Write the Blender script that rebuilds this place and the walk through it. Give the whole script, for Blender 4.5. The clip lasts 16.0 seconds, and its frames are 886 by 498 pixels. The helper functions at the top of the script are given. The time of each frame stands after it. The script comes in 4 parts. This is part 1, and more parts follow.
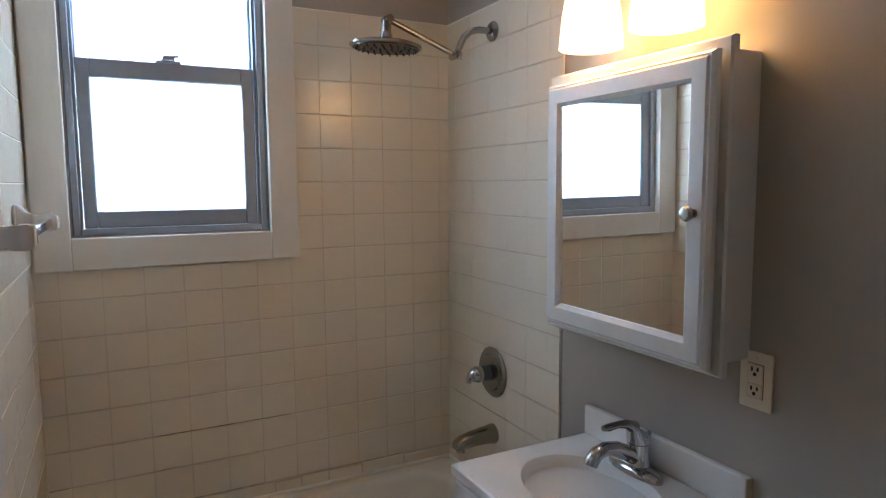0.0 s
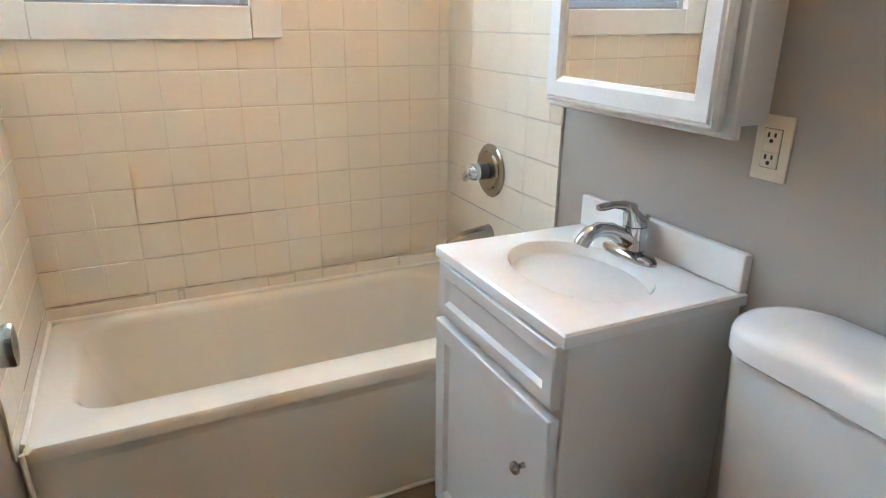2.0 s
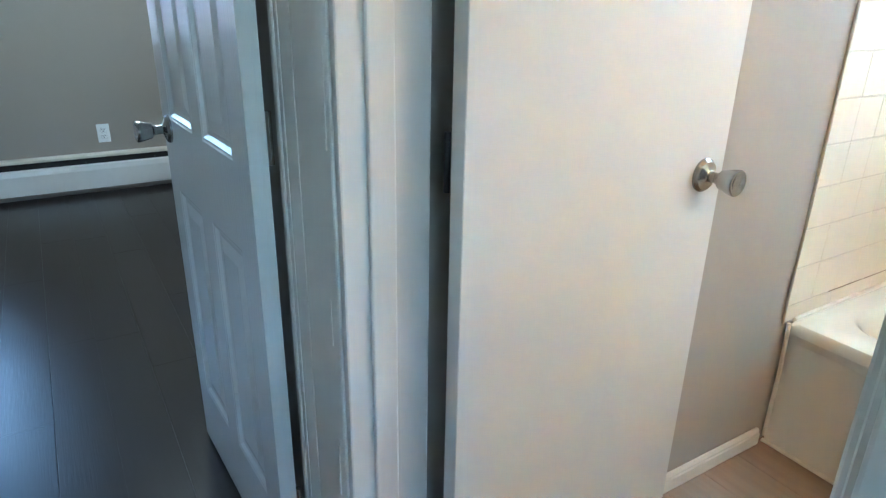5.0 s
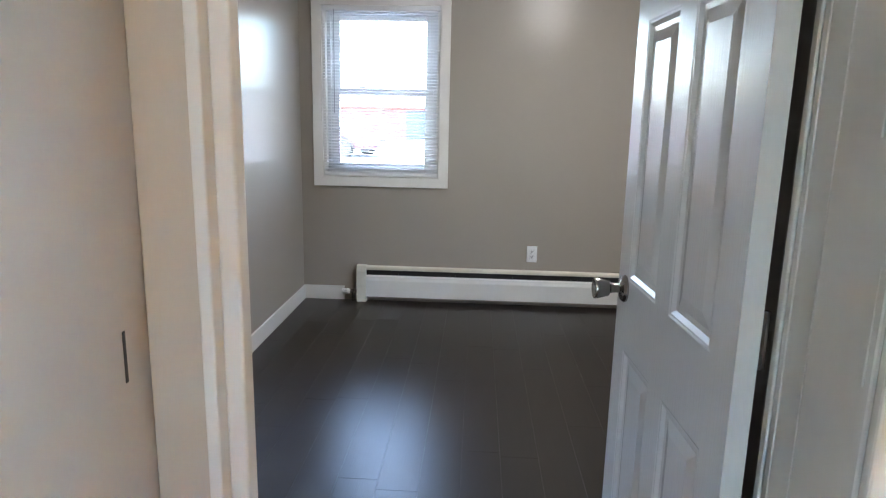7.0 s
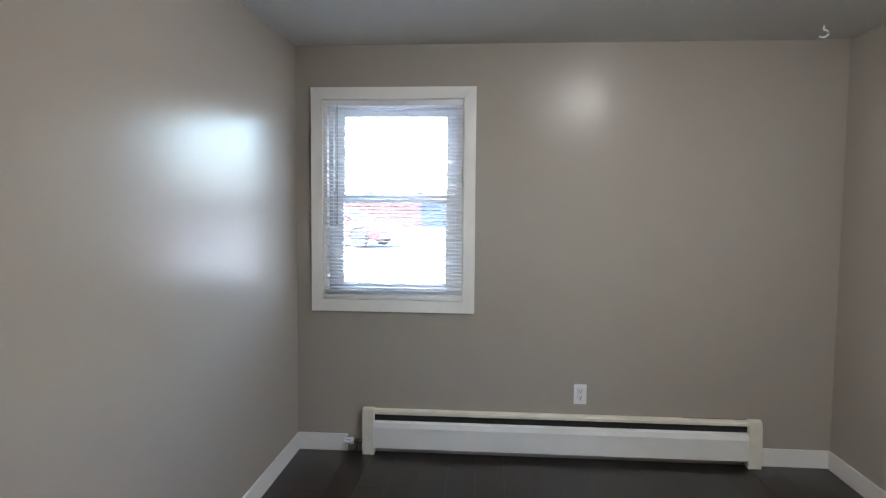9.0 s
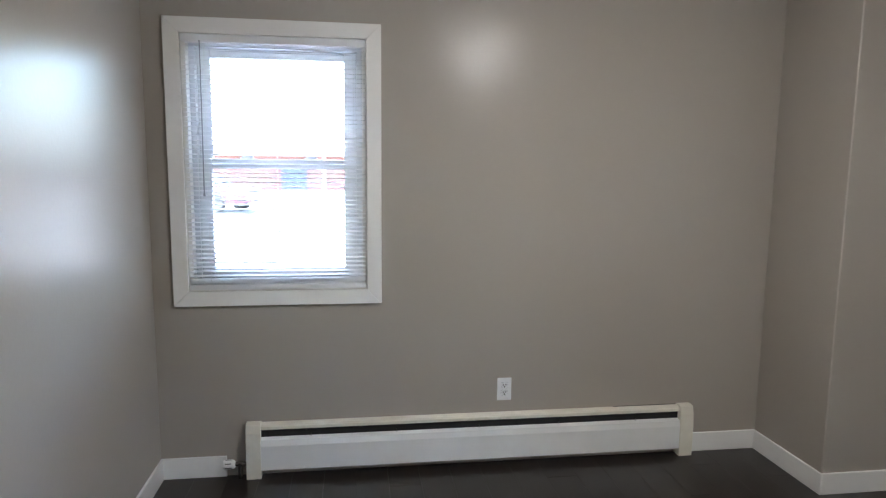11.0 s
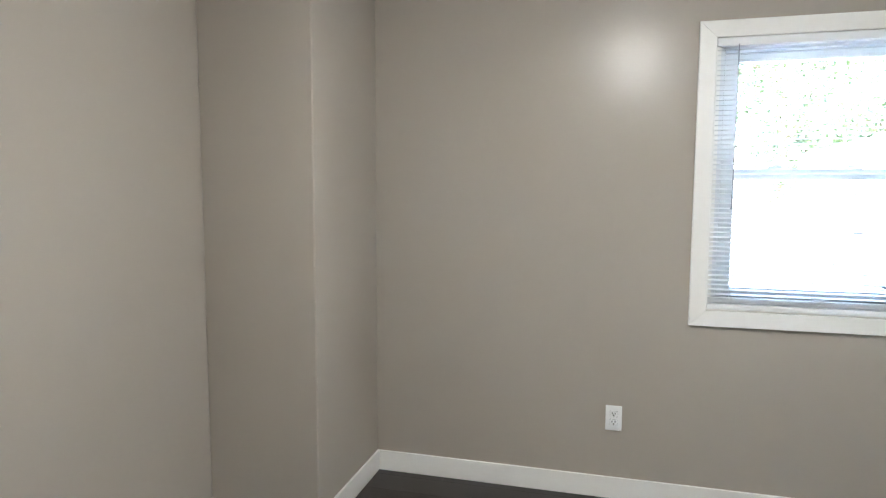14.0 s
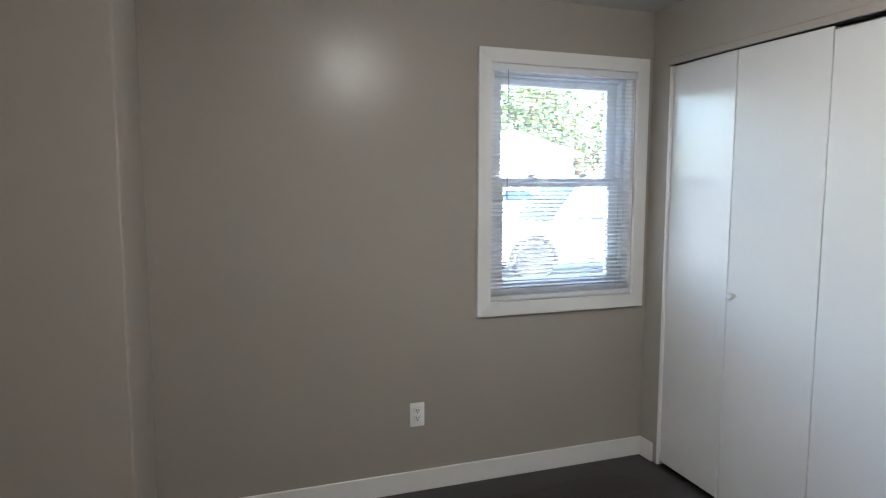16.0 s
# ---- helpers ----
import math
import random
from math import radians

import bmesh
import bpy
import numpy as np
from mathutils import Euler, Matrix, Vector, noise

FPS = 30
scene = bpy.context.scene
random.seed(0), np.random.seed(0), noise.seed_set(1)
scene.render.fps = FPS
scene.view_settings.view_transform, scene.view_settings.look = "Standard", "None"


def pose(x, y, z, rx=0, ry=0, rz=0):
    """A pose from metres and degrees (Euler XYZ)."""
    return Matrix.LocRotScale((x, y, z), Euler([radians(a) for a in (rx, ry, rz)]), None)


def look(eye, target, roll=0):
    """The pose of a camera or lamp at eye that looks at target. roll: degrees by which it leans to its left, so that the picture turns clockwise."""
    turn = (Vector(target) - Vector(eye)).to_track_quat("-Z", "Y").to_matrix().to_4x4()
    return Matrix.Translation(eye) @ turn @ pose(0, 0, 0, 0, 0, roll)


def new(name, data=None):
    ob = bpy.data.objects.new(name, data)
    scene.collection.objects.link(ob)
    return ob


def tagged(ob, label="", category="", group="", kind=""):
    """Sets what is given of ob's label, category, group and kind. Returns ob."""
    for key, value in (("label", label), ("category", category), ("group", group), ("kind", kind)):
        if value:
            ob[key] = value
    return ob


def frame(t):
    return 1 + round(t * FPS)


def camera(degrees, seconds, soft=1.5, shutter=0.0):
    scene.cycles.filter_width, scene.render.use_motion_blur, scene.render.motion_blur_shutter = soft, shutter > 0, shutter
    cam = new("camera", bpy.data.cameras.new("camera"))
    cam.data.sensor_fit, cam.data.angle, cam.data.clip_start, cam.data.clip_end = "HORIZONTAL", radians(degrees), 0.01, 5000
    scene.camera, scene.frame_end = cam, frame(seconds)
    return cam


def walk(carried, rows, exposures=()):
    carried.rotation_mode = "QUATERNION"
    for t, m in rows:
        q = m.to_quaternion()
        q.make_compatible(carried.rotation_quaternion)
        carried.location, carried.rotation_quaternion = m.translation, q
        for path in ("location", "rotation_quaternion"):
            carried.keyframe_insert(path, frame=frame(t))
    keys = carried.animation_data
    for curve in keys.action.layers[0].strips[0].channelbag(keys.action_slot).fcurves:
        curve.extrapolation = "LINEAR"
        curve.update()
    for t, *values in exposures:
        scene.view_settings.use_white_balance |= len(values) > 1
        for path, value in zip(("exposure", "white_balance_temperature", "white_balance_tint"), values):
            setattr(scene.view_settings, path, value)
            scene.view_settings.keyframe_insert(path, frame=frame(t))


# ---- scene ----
cam = camera(69.5, 16.0, soft=1.25)
PATH = [
    (0, (0.214, -2.101, 1.45), (1.128, -0.333, 1.245), -0.4),
    (0.5, (0.213, -2.09, 1.402), (1.119, -0.349, 1.015), 0.0),
    (1, (0.217, -2.095, 1.377), (1.105, -0.387, 0.835), -0.1),
    (1.5, (0.239, -2.085, 1.326), (1.119, -0.399, 0.708), 0.2),
    (2, (0.316, -2.052, 1.262), (1.137, -0.356, 0.592), 0.6),
    (2.5, (0.367, -2.092, 1.219), (0.932, -0.31, 0.507), 0.4),
    (3, (0.401, -2.16, 1.188), (0.663, -0.322, 0.444), 1.0),
    (3.5, (0.483, -2.203, 1.175), (0.232, -0.372, 0.41), 1.5),
    (4, (0.615, -2.258, 1.181), (-0.197, -0.613, 0.385), 1.9),
    (4.2, (0.697, -2.29, 1.18), (-0.314, -0.757, 0.388), 1.7),
    (4.5, (0.757, -2.331, 1.203), (-0.474, -0.971, 0.405), 1.8),
    (5, (0.845, -2.327, 1.222), (-0.737, -1.344, 0.492), 1.1),
    (5.2, (0.875, -2.332, 1.232), (-0.814, -1.51, 0.544), 1.1),
    (7.3, (0.62, -2.464, 1.329), (-1.343, -2.622, 0.977), 0.8),
    (7.5, (0.531, -2.47, 1.348), (-1.438, -2.642, 1.038), 0.4),
    (7.8, (0.388, -2.47, 1.396), (-1.583, -2.652, 1.134), 0.3),
    (8, (0.268, -2.472, 1.406), (-1.713, -2.662, 1.195), 0.2),
    (8.2, (0.157, -2.478, 1.416), (-1.825, -2.675, 1.241), 0.2),
    (10.3, (-0.435, -2.759, 1.506), (-2.429, -2.766, 1.351), 0.5),
    (10.5, (-0.504, -2.78, 1.507), (-2.496, -2.733, 1.329), 0.4),
    (11, (-0.758, -2.781, 1.483), (-2.722, -2.505, 1.227), 0.6),
    (11.5, (-1.027, -2.844, 1.433), (-2.905, -2.237, 1.111), 0.8),
    (12, (-1.256, -2.981, 1.419), (-2.977, -2.014, 1.099), 0.9),
    (12.5, (-1.446, -3.029, 1.459), (-2.962, -1.769, 1.124), 1.0),
    (13, (-1.678, -2.982, 1.447), (-2.895, -1.426, 1.135), 1.1),
    (13.2, (-1.722, -2.945, 1.428), (-2.835, -1.307, 1.147), 0.8),
    (13.5, (-1.826, -2.932, 1.416), (-2.751, -1.173, 1.186), 0.5),
    (14, (-2.141, -2.924, 1.427), (-2.661, -1.002, 1.233), 0.2),
    (14.5, (-2.474, -2.916, 1.448), (-2.604, -0.929, 1.26), 0.4),
    (15, (-2.756, -2.932, 1.436), (-2.55, -0.952, 1.253), 0.4),
    (15.5, (-2.92, -2.893, 1.479), (-2.489, -0.951, 1.268), -0.0),
    (16, (-3.003, -2.818, 1.482), (-2.335, -0.945, 1.276), 0.1),
]
EXPOSURES = [(0, 2.75, 5350, 9), (0.5, 3.5, 5350, 7), (1.0, 3.85, 5350, 6), (1.5, 4.2, 5350, 5), (2.5, 4.5, 5300, 4), (3.5, 4.6, 5250, 3), (4.0, 4.65, 5050, 1), (4.5, 4.9, 4700, -3),
             (5.0, 5.0, 4800, -5), (5.2, 5.0, 4900, -4), (7.3, 5.25, 5950, 11), (8.2, 5.1, 5900, 10), (10.3, 5.0, 5950, 11), (11.0, 5.1, 5950, 11), (12.0, 5.6, 6050, 12), (12.5, 6.1, 6150, 12),
             (13.5, 5.9, 6000, 9), (14.5, 5.75, 5900, 7), (16.0, 4.85, 5950, 10)]
walk(cam, [(t, look(e, g, r)) for t, e, g, r in PATH], EXPOSURES)
# ---- light ----
world = bpy.data.worlds.new("sky")
scene.world = world
world.use_nodes = True
sky = world.node_tree.nodes.new("ShaderNodeTexSky")
sky.sky_type, sky.sun_disc = "NISHITA", False
sky.sun_elevation, sky.sun_rotation = radians(48), radians(200)
sky.air_density, sky.dust_density = 1.0, 2.0
world.node_tree.nodes["Background"].inputs["Strength"].default_value = 0.15
world.node_tree.links.new(sky.outputs[0], world.node_tree.nodes["Background"].inputs["Color"])

sun = new("sun", bpy.data.lights.new("sun", "SUN"))
sun.data.energy, sun.data.angle, sun.data.color = 2.5, radians(0.5), (1.0, 0.95, 0.88)
sun.matrix_world = look((3, -8, 9.5), (0, 0, 0))

LAMP = (1.0, 0.50, 0.15)
SHADE_POWER = 1.35
BEDROOM_LAMP = 4.6
# daylight behind the frosted bathroom window
daylight = new("window_daylight", bpy.data.lights.new("window_daylight", "AREA"))
daylight.data.shape, daylight.data.size, daylight.data.size_y = "RECTANGLE", 0.54, 0.86
daylight.data.energy, daylight.data.color = 2.2, (0.85, 0.94, 1.0)
daylight.matrix_world = look((0.387, 0.145, 1.75), (0.387, -1, 1.75))
# added fill lamp at the far end of the hallway, in an unseen window
hall_fill = new("hall_fill_light", bpy.data.lights.new("hall_fill_light", "AREA"))
hall_fill.data.shape, hall_fill.data.size, hall_fill.data.size_y = "RECTANGLE", 0.70, 1.00
hall_fill.data.energy, hall_fill.data.color = 0.03, (1.0, 0.80, 0.58)
hall_fill.matrix_world = look((2.62, -2.45, 1.45), (1, -2.45, 1.45))


# ---- materials ----
def material(name, color, rough=0.5, metal=0.0, grain=(0, 0), stain=(0, 0), bump=(0, 0), tint=None, vary=0.0, coat=0.0, stretch=(1, 1, 1), spec=0.5, gloss=True):
    """Principled surface; grain and stain: (scale, amount) of fine and large colour variation; bump: (scale, height); vary: by piece."""
    m = bpy.data.materials.new(name)
    m.use_nodes = True
    t = m.node_tree
    b = t.nodes["Principled BSDF"]
    b.inputs["Base Color"].default_value = (*color, 1)
    b.inputs["Roughness"].default_value, b.inputs["Metallic"].default_value = rough, metal
    b.inputs["Coat Weight"].default_value, b.inputs["Specular IOR Level"].default_value = coat, spec
    co = t.nodes.new("ShaderNodeTexCoord")
    mp = t.nodes.new("ShaderNodeMapping")
    mp.inputs["Scale"].default_value = stretch
    t.links.new(co.outputs["Object"], mp.inputs["Vector"])
    last = None
    dark = tint or tuple(c * 0.55 for c in color)

    def mixed(fac_socket, amount):
        nonlocal last
        r = t.nodes.new("ShaderNodeMath")
        r.operation, r.inputs[1].default_value = "MULTIPLY", amount
        t.links.new(fac_socket, r.inputs[0])
        mx = t.nodes.new("ShaderNodeMix")
        mx.data_type = "RGBA"
        t.links.new(r.outputs[0], mx.inputs[0])
        if last:
            t.links.new(last, mx.inputs[6])
        else:
            mx.inputs[6].default_value = (*color, 1)
        mx.inputs[7].default_value = (*dark, 1)
        last = mx.outputs[2]

    for scale, amount in (grain, stain):
        if amount:
            n = t.nodes.new("ShaderNodeTexNoise")
            n.inputs["Scale"].default_value, n.inputs["Detail"].default_value = scale, 5
            t.links.new(mp.outputs[0], n.inputs["Vector"])
            ramp = t.nodes.new("ShaderNodeMapRange")
            ramp.inputs[1].default_value, ramp.inputs[2].default_value = 0.28, 0.78
            t.links.new(n.outputs[0], ramp.inputs[0])
            mixed(ramp.outputs[0], amount)
            if gloss:
                rr = t.nodes.new("ShaderNodeMapRange")
                rr.inputs[3].default_value, rr.inputs[4].default_value = max(rough - 0.05, 0.02), min(rough + 0.06, 1)
                t.links.new(n.outputs[0], rr.inputs[0])
                t.links.new(rr.outputs[0], b.inputs["Roughness"])
    if vary:
        info = t.nodes.new("ShaderNodeObjectInfo")
        mixed(info.outputs["Random"], vary)
    if last:
        t.links.new(last, b.inputs["Base Color"])
    if bump[1]:
        n = t.nodes.new("ShaderNodeTexNoise")
        n.inputs["Scale"].default_value, n.inputs["Detail"].default_value = bump[0], 4
        t.links.new(mp.outputs[0], n.inputs["Vector"])
        bp = t.nodes.new("ShaderNodeBump")
        bp.inputs["Strength"].default_value, bp.inputs["Distance"].default_value = 1.0, bump[1]
        t.links.new(n.outputs[0], bp.inputs["Height"])
        t.links.new(bp.outputs[0], b.inputs["Normal"])
    return m


def glowing(name, color, strength):
    m = bpy.data.materials.new(name)
    m.use_nodes = True
    b = m.node_tree.nodes["Principled BSDF"]
    b.inputs["Base Color"].default_value = (0.9, 0.88, 0.82, 1)
    b.inputs["Emission Color"].default_value = (*color, 1)
    b.inputs["Emission Strength"].default_value = strength
    return m


def clear_glass(name):
    m = bpy.data.materials.new(name)
    m.use_nodes = True
    t = m.node_tree
    t.nodes.remove(t.nodes["Principled BSDF"])
    tr, gl, mx, fr = (t.nodes.new(k) for k in ("ShaderNodeBsdfTransparent", "ShaderNodeBsdfGlossy", "ShaderNodeMixShader", "ShaderNodeFresnel"))
    tr.inputs[0].default_value = (0.93, 0.95, 0.95, 1)
    gl.inputs["Roughness"].default_value = 0.02
    t.links.new(fr.outputs[0], mx.inputs[0])
    t.links.new(tr.outputs[0], mx.inputs[1])
    t.links.new(gl.outputs[0], mx.inputs[2])
    t.links.new(mx.outputs[0], t.nodes["Material Output"].inputs[0])
    return m


def frosted_glass(name):
    m = bpy.data.materials.new(name)
    m.use_nodes = True
    t = m.node_tree
    t.nodes.remove(t.nodes["Principled BSDF"])
    tr, gl, mx = (t.nodes.new(k) for k in ("ShaderNodeBsdfTranslucent", "ShaderNodeBsdfGlossy", "ShaderNodeMixShader"))
    tr.inputs[0].default_value = (0.92, 0.95, 0.97, 1)
    gl.inputs["Roughness"].default_value = 0.35
    mx.inputs[0].default_value = 0.05
    t.links.new(tr.outputs[0], mx.inputs[1])
    t.links.new(gl.outputs[0], mx.inputs[2])
    t.links.new(mx.outputs[0], t.nodes["Material Output"].inputs[0])
    return m


PAINT = material("greige wall paint", (0.40, 0.362, 0.312), 0.275, stain=(0.9, 0.10), bump=(55, 0.0004), spec=0.24, gloss=False)
CEILING = material("white ceiling paint", (0.66, 0.65, 0.63), 0.7, grain=(50, 0.05), bump=(160, 0.001))
TRIM = material("white trim paint", (0.84, 0.825, 0.79), 0.32, grain=(40, 0.04), stain=(3, 0.05), bump=(120, 0.0004))
OLD_TRIM = material("old cream trim paint", (0.76, 0.73, 0.66), 0.42, grain=(30, 0.08), stain=(4, 0.12), bump=(45, 0.0006), stretch=(1, 1, 0.25))
# beige darker than the other trim: the casing's shade is in this colour
SHADED_TRIM = material("beige trim toned down for shade", (0.56, 0.48, 0.37), 0.45, grain=(30, 0.08), stain=(4, 0.12), bump=(45, 0.001), stretch=(1, 1, 0.25))
DOOR = material("white door paint", (0.745, 0.735, 0.70), 0.22, stain=(1.2, 0.04), bump=(60, 0.00015), gloss=False)
GRAINED = material("grained white door skin", (0.82, 0.82, 0.81), 0.24, stain=(1.2, 0.03), bump=(34, 0.0006), stretch=(5, 5, 0.3), gloss=False)
TILE = material("cream glazed tile", (0.78, 0.705, 0.56), 0.16, grain=(30, 0.05), stain=(7, 0.08), bump=(9, 0.0008), tint=(0.62, 0.54, 0.42), vary=0.05)
GROUT = material("painted-over cream grout", (0.64, 0.57, 0.45), 0.6, grain=(90, 0.2), stain=(5, 0.5), bump=(200, 0.001), tint=(0.48, 0.41, 0.31))
TUB = material("cream enamel", (0.79, 0.73, 0.605), 0.14, grain=(8, 0.03), stain=(3, 0.06), bump=(5, 0.0008))
CRACK = material("dirty open joint", (0.27, 0.215, 0.15), 0.8, grain=(60, 0.5))
CAULK = material("cream caulk", (0.78, 0.72, 0.60), 0.6, grain=(40, 0.2), bump=(60, 0.002))
MARBLE = material("white cultured marble", (0.84, 0.83, 0.80), 0.12, grain=(9, 0.04), stain=(3, 0.05))
CABINET = material("white painted cabinet", (0.72, 0.705, 0.675), 0.36, grain=(35, 0.06), stain=(4, 0.12), bump=(80, 0.0005), tint=(0.5, 0.46, 0.38))
PORCELAIN = material("white porcelain", (0.82, 0.81, 0.79), 0.08, stain=(4, 0.03))
CHROME = material("chrome", (0.52, 0.52, 0.53), 0.07, 1.0)
NICKEL = material("brushed nickel", (0.36, 0.345, 0.32), 0.22, 1.0, grain=(60, 0.12))
DARK_METAL = material("dark metal", (0.08, 0.08, 0.085), 0.35, 0.8)
MIRROR = material("mirror glass", (0.90, 0.91, 0.91), 0.005, 1.0)
ALUMINIUM = material("grey aluminium sash", (0.34, 0.37, 0.42), 0.42, 0.35, grain=(40, 0.12))
VINYL = material("white vinyl sash", (0.74, 0.75, 0.76), 0.4, grain=(30, 0.04))
SLAT = material("white blind slat", (0.78, 0.785, 0.79), 0.42, grain=(30, 0.04))
WAND = material("grey clear plastic wand", (0.34, 0.35, 0.36), 0.25, stain=(30, 0.1))
CORD = material("white cord", (0.7, 0.7, 0.68), 0.8, bump=(400, 0.001))
DARK_FLOOR = material("dark vinyl plank", (0.020, 0.0145, 0.012), 0.30, grain=(7, 0.6), stain=(2.0, 0.25), bump=(22, 0.0004), tint=(0.008, 0.0065, 0.006), vary=0.35, stretch=(0.4, 7, 1), spec=0.65, gloss=False)
DARK_SEAM = material("plank seam", (0.007, 0.006, 0.0055), 0.7, grain=(50, 0.2))
BROWN_FLOOR = material("brown vinyl plank", (0.33, 0.225, 0.145), 0.42, grain=(5, 0.6), stain=(1.6, 0.4), bump=(40, 0.0005), tint=(0.17, 0.105, 0.062), vary=0.3, stretch=(0.7, 5, 1))
BROWN_SEAM = material("brown plank seam", (0.10, 0.065, 0.04), 0.7, grain=(50, 0.2))
HEATER = material("white heater enamel", (0.82, 0.81, 0.78), 0.34, grain=(30, 0.05), stain=(6, 0.10), tint=(0.5, 0.46, 0.38))
HEATER_CREAM = material("yellowed heater enamel", (0.80, 0.76, 0.65), 0.4, grain=(30, 0.10), stain=(8, 0.22), tint=(0.42, 0.36, 0.25), bump=(60, 0.0008))
BLACK = material("black slot", (0.012, 0.012, 0.013), 0.6, grain=(40, 0.3))
PLATE = material("white outlet plastic", (0.87, 0.87, 0.86), 0.28, stain=(20, 0.03))
IVORY = material("ivory outlet plastic", (0.76, 0.68, 0.52), 0.3, stain=(20, 0.06))
SLOT = material("outlet slot", (0.05, 0.045, 0.04), 0.7)
RUBBER = material("black rubber", (0.014, 0.014, 0.015), 0.7, grain=(60, 0.3))
SHADE = glowing("glowing frosted shade", LAMP, SHADE_POWER)
DOME = glowing("glowing lamp dome", (1.0, 0.93, 0.84), BEDROOM_LAMP)
GLASS = clear_glass("window glass")
FROST = frosted_glass("frosted glass")
ASPHALT = material("pale asphalt", (0.30, 0.295, 0.285), 0.9, grain=(5, 0.4), stain=(0.2, 0.4), bump=(60, 0.01))
BRICK = material("red brick", (0.22, 0.105, 0.085), 0.85, grain=(6, 0.4), stain=(0.6, 0.3), vary=0.2)
ROOF = material("grey roofing", (0.30, 0.29, 0.28), 0.9, grain=(5, 0.4), stain=(0.6, 0.3))
SIDING = material("white siding", (0.74, 0.74, 0.72), 0.6, grain=(3, 0.08), stain=(0.5, 0.08))
BLUE_DOOR = material("blue painted door", (0.05, 0.06, 0.12), 0.5, grain=(6, 0.2))
CAR_WHITE = material("white car paint", (0.80, 0.80, 0.80), 0.2, coat=0.6, stain=(1, 0.03))
CAR_RED = material("maroon car paint", (0.12, 0.02, 0.035), 0.2, coat=0.6, stain=(1, 0.05))
CAR_GLASS = material("tinted car glass", (0.012, 0.02, 0.045), 0.06, stain=(1, 0.1))
BARK = material("bark", (0.16, 0.11, 0.07), 0.9, grain=(12, 0.5), bump=(20, 0.02))
LEAF = material("green leaves", (0.06, 0.085, 0.03), 0.6, grain=(2, 0.5), stain=(0.4, 0.4), tint=(0.03, 0.055, 0.015))
WOOD_BOX = material("weathered grey crate", (0.25, 0.23, 0.21), 0.8, grain=(10, 0.4))


# ---- mesh helpers ----
def box(bm, x0, x1, y0, y1, z0, z1, bevel=0.0, seg=1):
    m = Matrix.LocRotScale(((x0 + x1) / 2, (y0 + y1) / 2, (z0 + z1) / 2), None, (x1 - x0, y1 - y0, z1 - z0))
    vs = bmesh.ops.create_cube(bm, size=1, matrix=m)["verts"]
    if bevel:
        es = list({e for v in vs for e in v.link_edges})
        bmesh.ops.bevel(bm, geom=es, offset=bevel, segments=seg, profile=0.5, affect="EDGES")
    return bm


def boxed(*args, **kw):
    return box(bmesh.new(), *args, **kw)


def rod(bm, a, b, r0, r1=None, sides=20, caps=True):
    a, b = Vector(a), Vector(b)
    d = b - a
    m = Matrix.Translation((a + b) / 2) @ d.to_track_quat("Z", "Y").to_matrix().to_4x4()
    bmesh.ops.create_cone(bm, cap_ends=caps, segments=sides, radius1=r0, radius2=r0 if r1 is None else r1, depth=d.length, matrix=m)
    return bm


def lathe(bm, profile, m=None, sides=32, sx=1.0, sy=1.0):
    """Turn a list of (radius, height) about z; m places it."""
    m = m or Matrix()
    rings = []
    for r, h in profile:
        rings.append([bm.verts.new(m @ Vector((r * sx * math.cos(2 * math.pi * k / sides), r * sy * math.sin(2 * math.pi * k / sides), h))) for k in range(sides)])
    for p, q in zip(rings, rings[1:]):
        for k in range(sides):
            j = (k + 1) % sides
            bm.faces.new((p[k], p[j], q[j], q[k]))
    for ring, (r, h) in ((rings[0], profile[0]), (rings[-1], profile[-1])):
        if r > 1e-5:
            bm.faces.new(ring)
    bmesh.ops.remove_doubles(bm, verts=bm.verts, dist=1e-6)
    bmesh.ops.recalc_face_normals(bm, faces=bm.faces)
    return bm


def tube(bm, points, radii, sides=14):
    """A round bar through the points."""
    pts = [Vector(p) for p in points]
    rings = []
    for i, p in enumerate(pts):
        d = (pts[min(i + 1, len(pts) - 1)] - pts[max(i - 1, 0)]).normalized()
        q = d.to_track_quat("Z", "Y")
        r = radii[i] if isinstance(radii, (list, tuple)) else radii
        rings.append([bm.verts.new(p + q @ Vector((r * math.cos(2 * math.pi * k / sides), r * math.sin(2 * math.pi * k / sides), 0))) for k in range(sides)])
    for a, b in zip(rings, rings[1:]):
        for k in range(sides):
            j = (k + 1) % sides
            bm.faces.new((a[k], a[j], b[j], b[k]))
    bm.faces.new(rings[0]), bm.faces.new(rings[-1])
    bmesh.ops.recalc_face_normals(bm, faces=bm.faces)
    return bm


def prism(bm, outline, axis, lo, hi, bevel=0.0):
    """Extrude a flat outline of (u, v) pairs along the axis from lo to hi."""
    def at(u, v, w):
        return {"x": (w, u, v), "y": (u, w, v), "z": (u, v, w)}[axis]
    a = [bm.verts.new(at(u, v, lo)) for u, v in outline]
    b = [bm.verts.new(at(u, v, hi)) for u, v in outline]
    made = [bm.faces.new(a), bm.faces.new(b)]
    for i in range(len(a)):
        j = (i + 1) % len(a)
        made.append(bm.faces.new((a[i], a[j], b[j], b[i])))
    bmesh.ops.recalc_face_normals(bm, faces=made)
    if bevel:
        bmesh.ops.bevel(bm, geom=list({e for f in made for e in f.edges}), offset=bevel, segments=2, profile=0.5, affect="EDGES")
    return bm


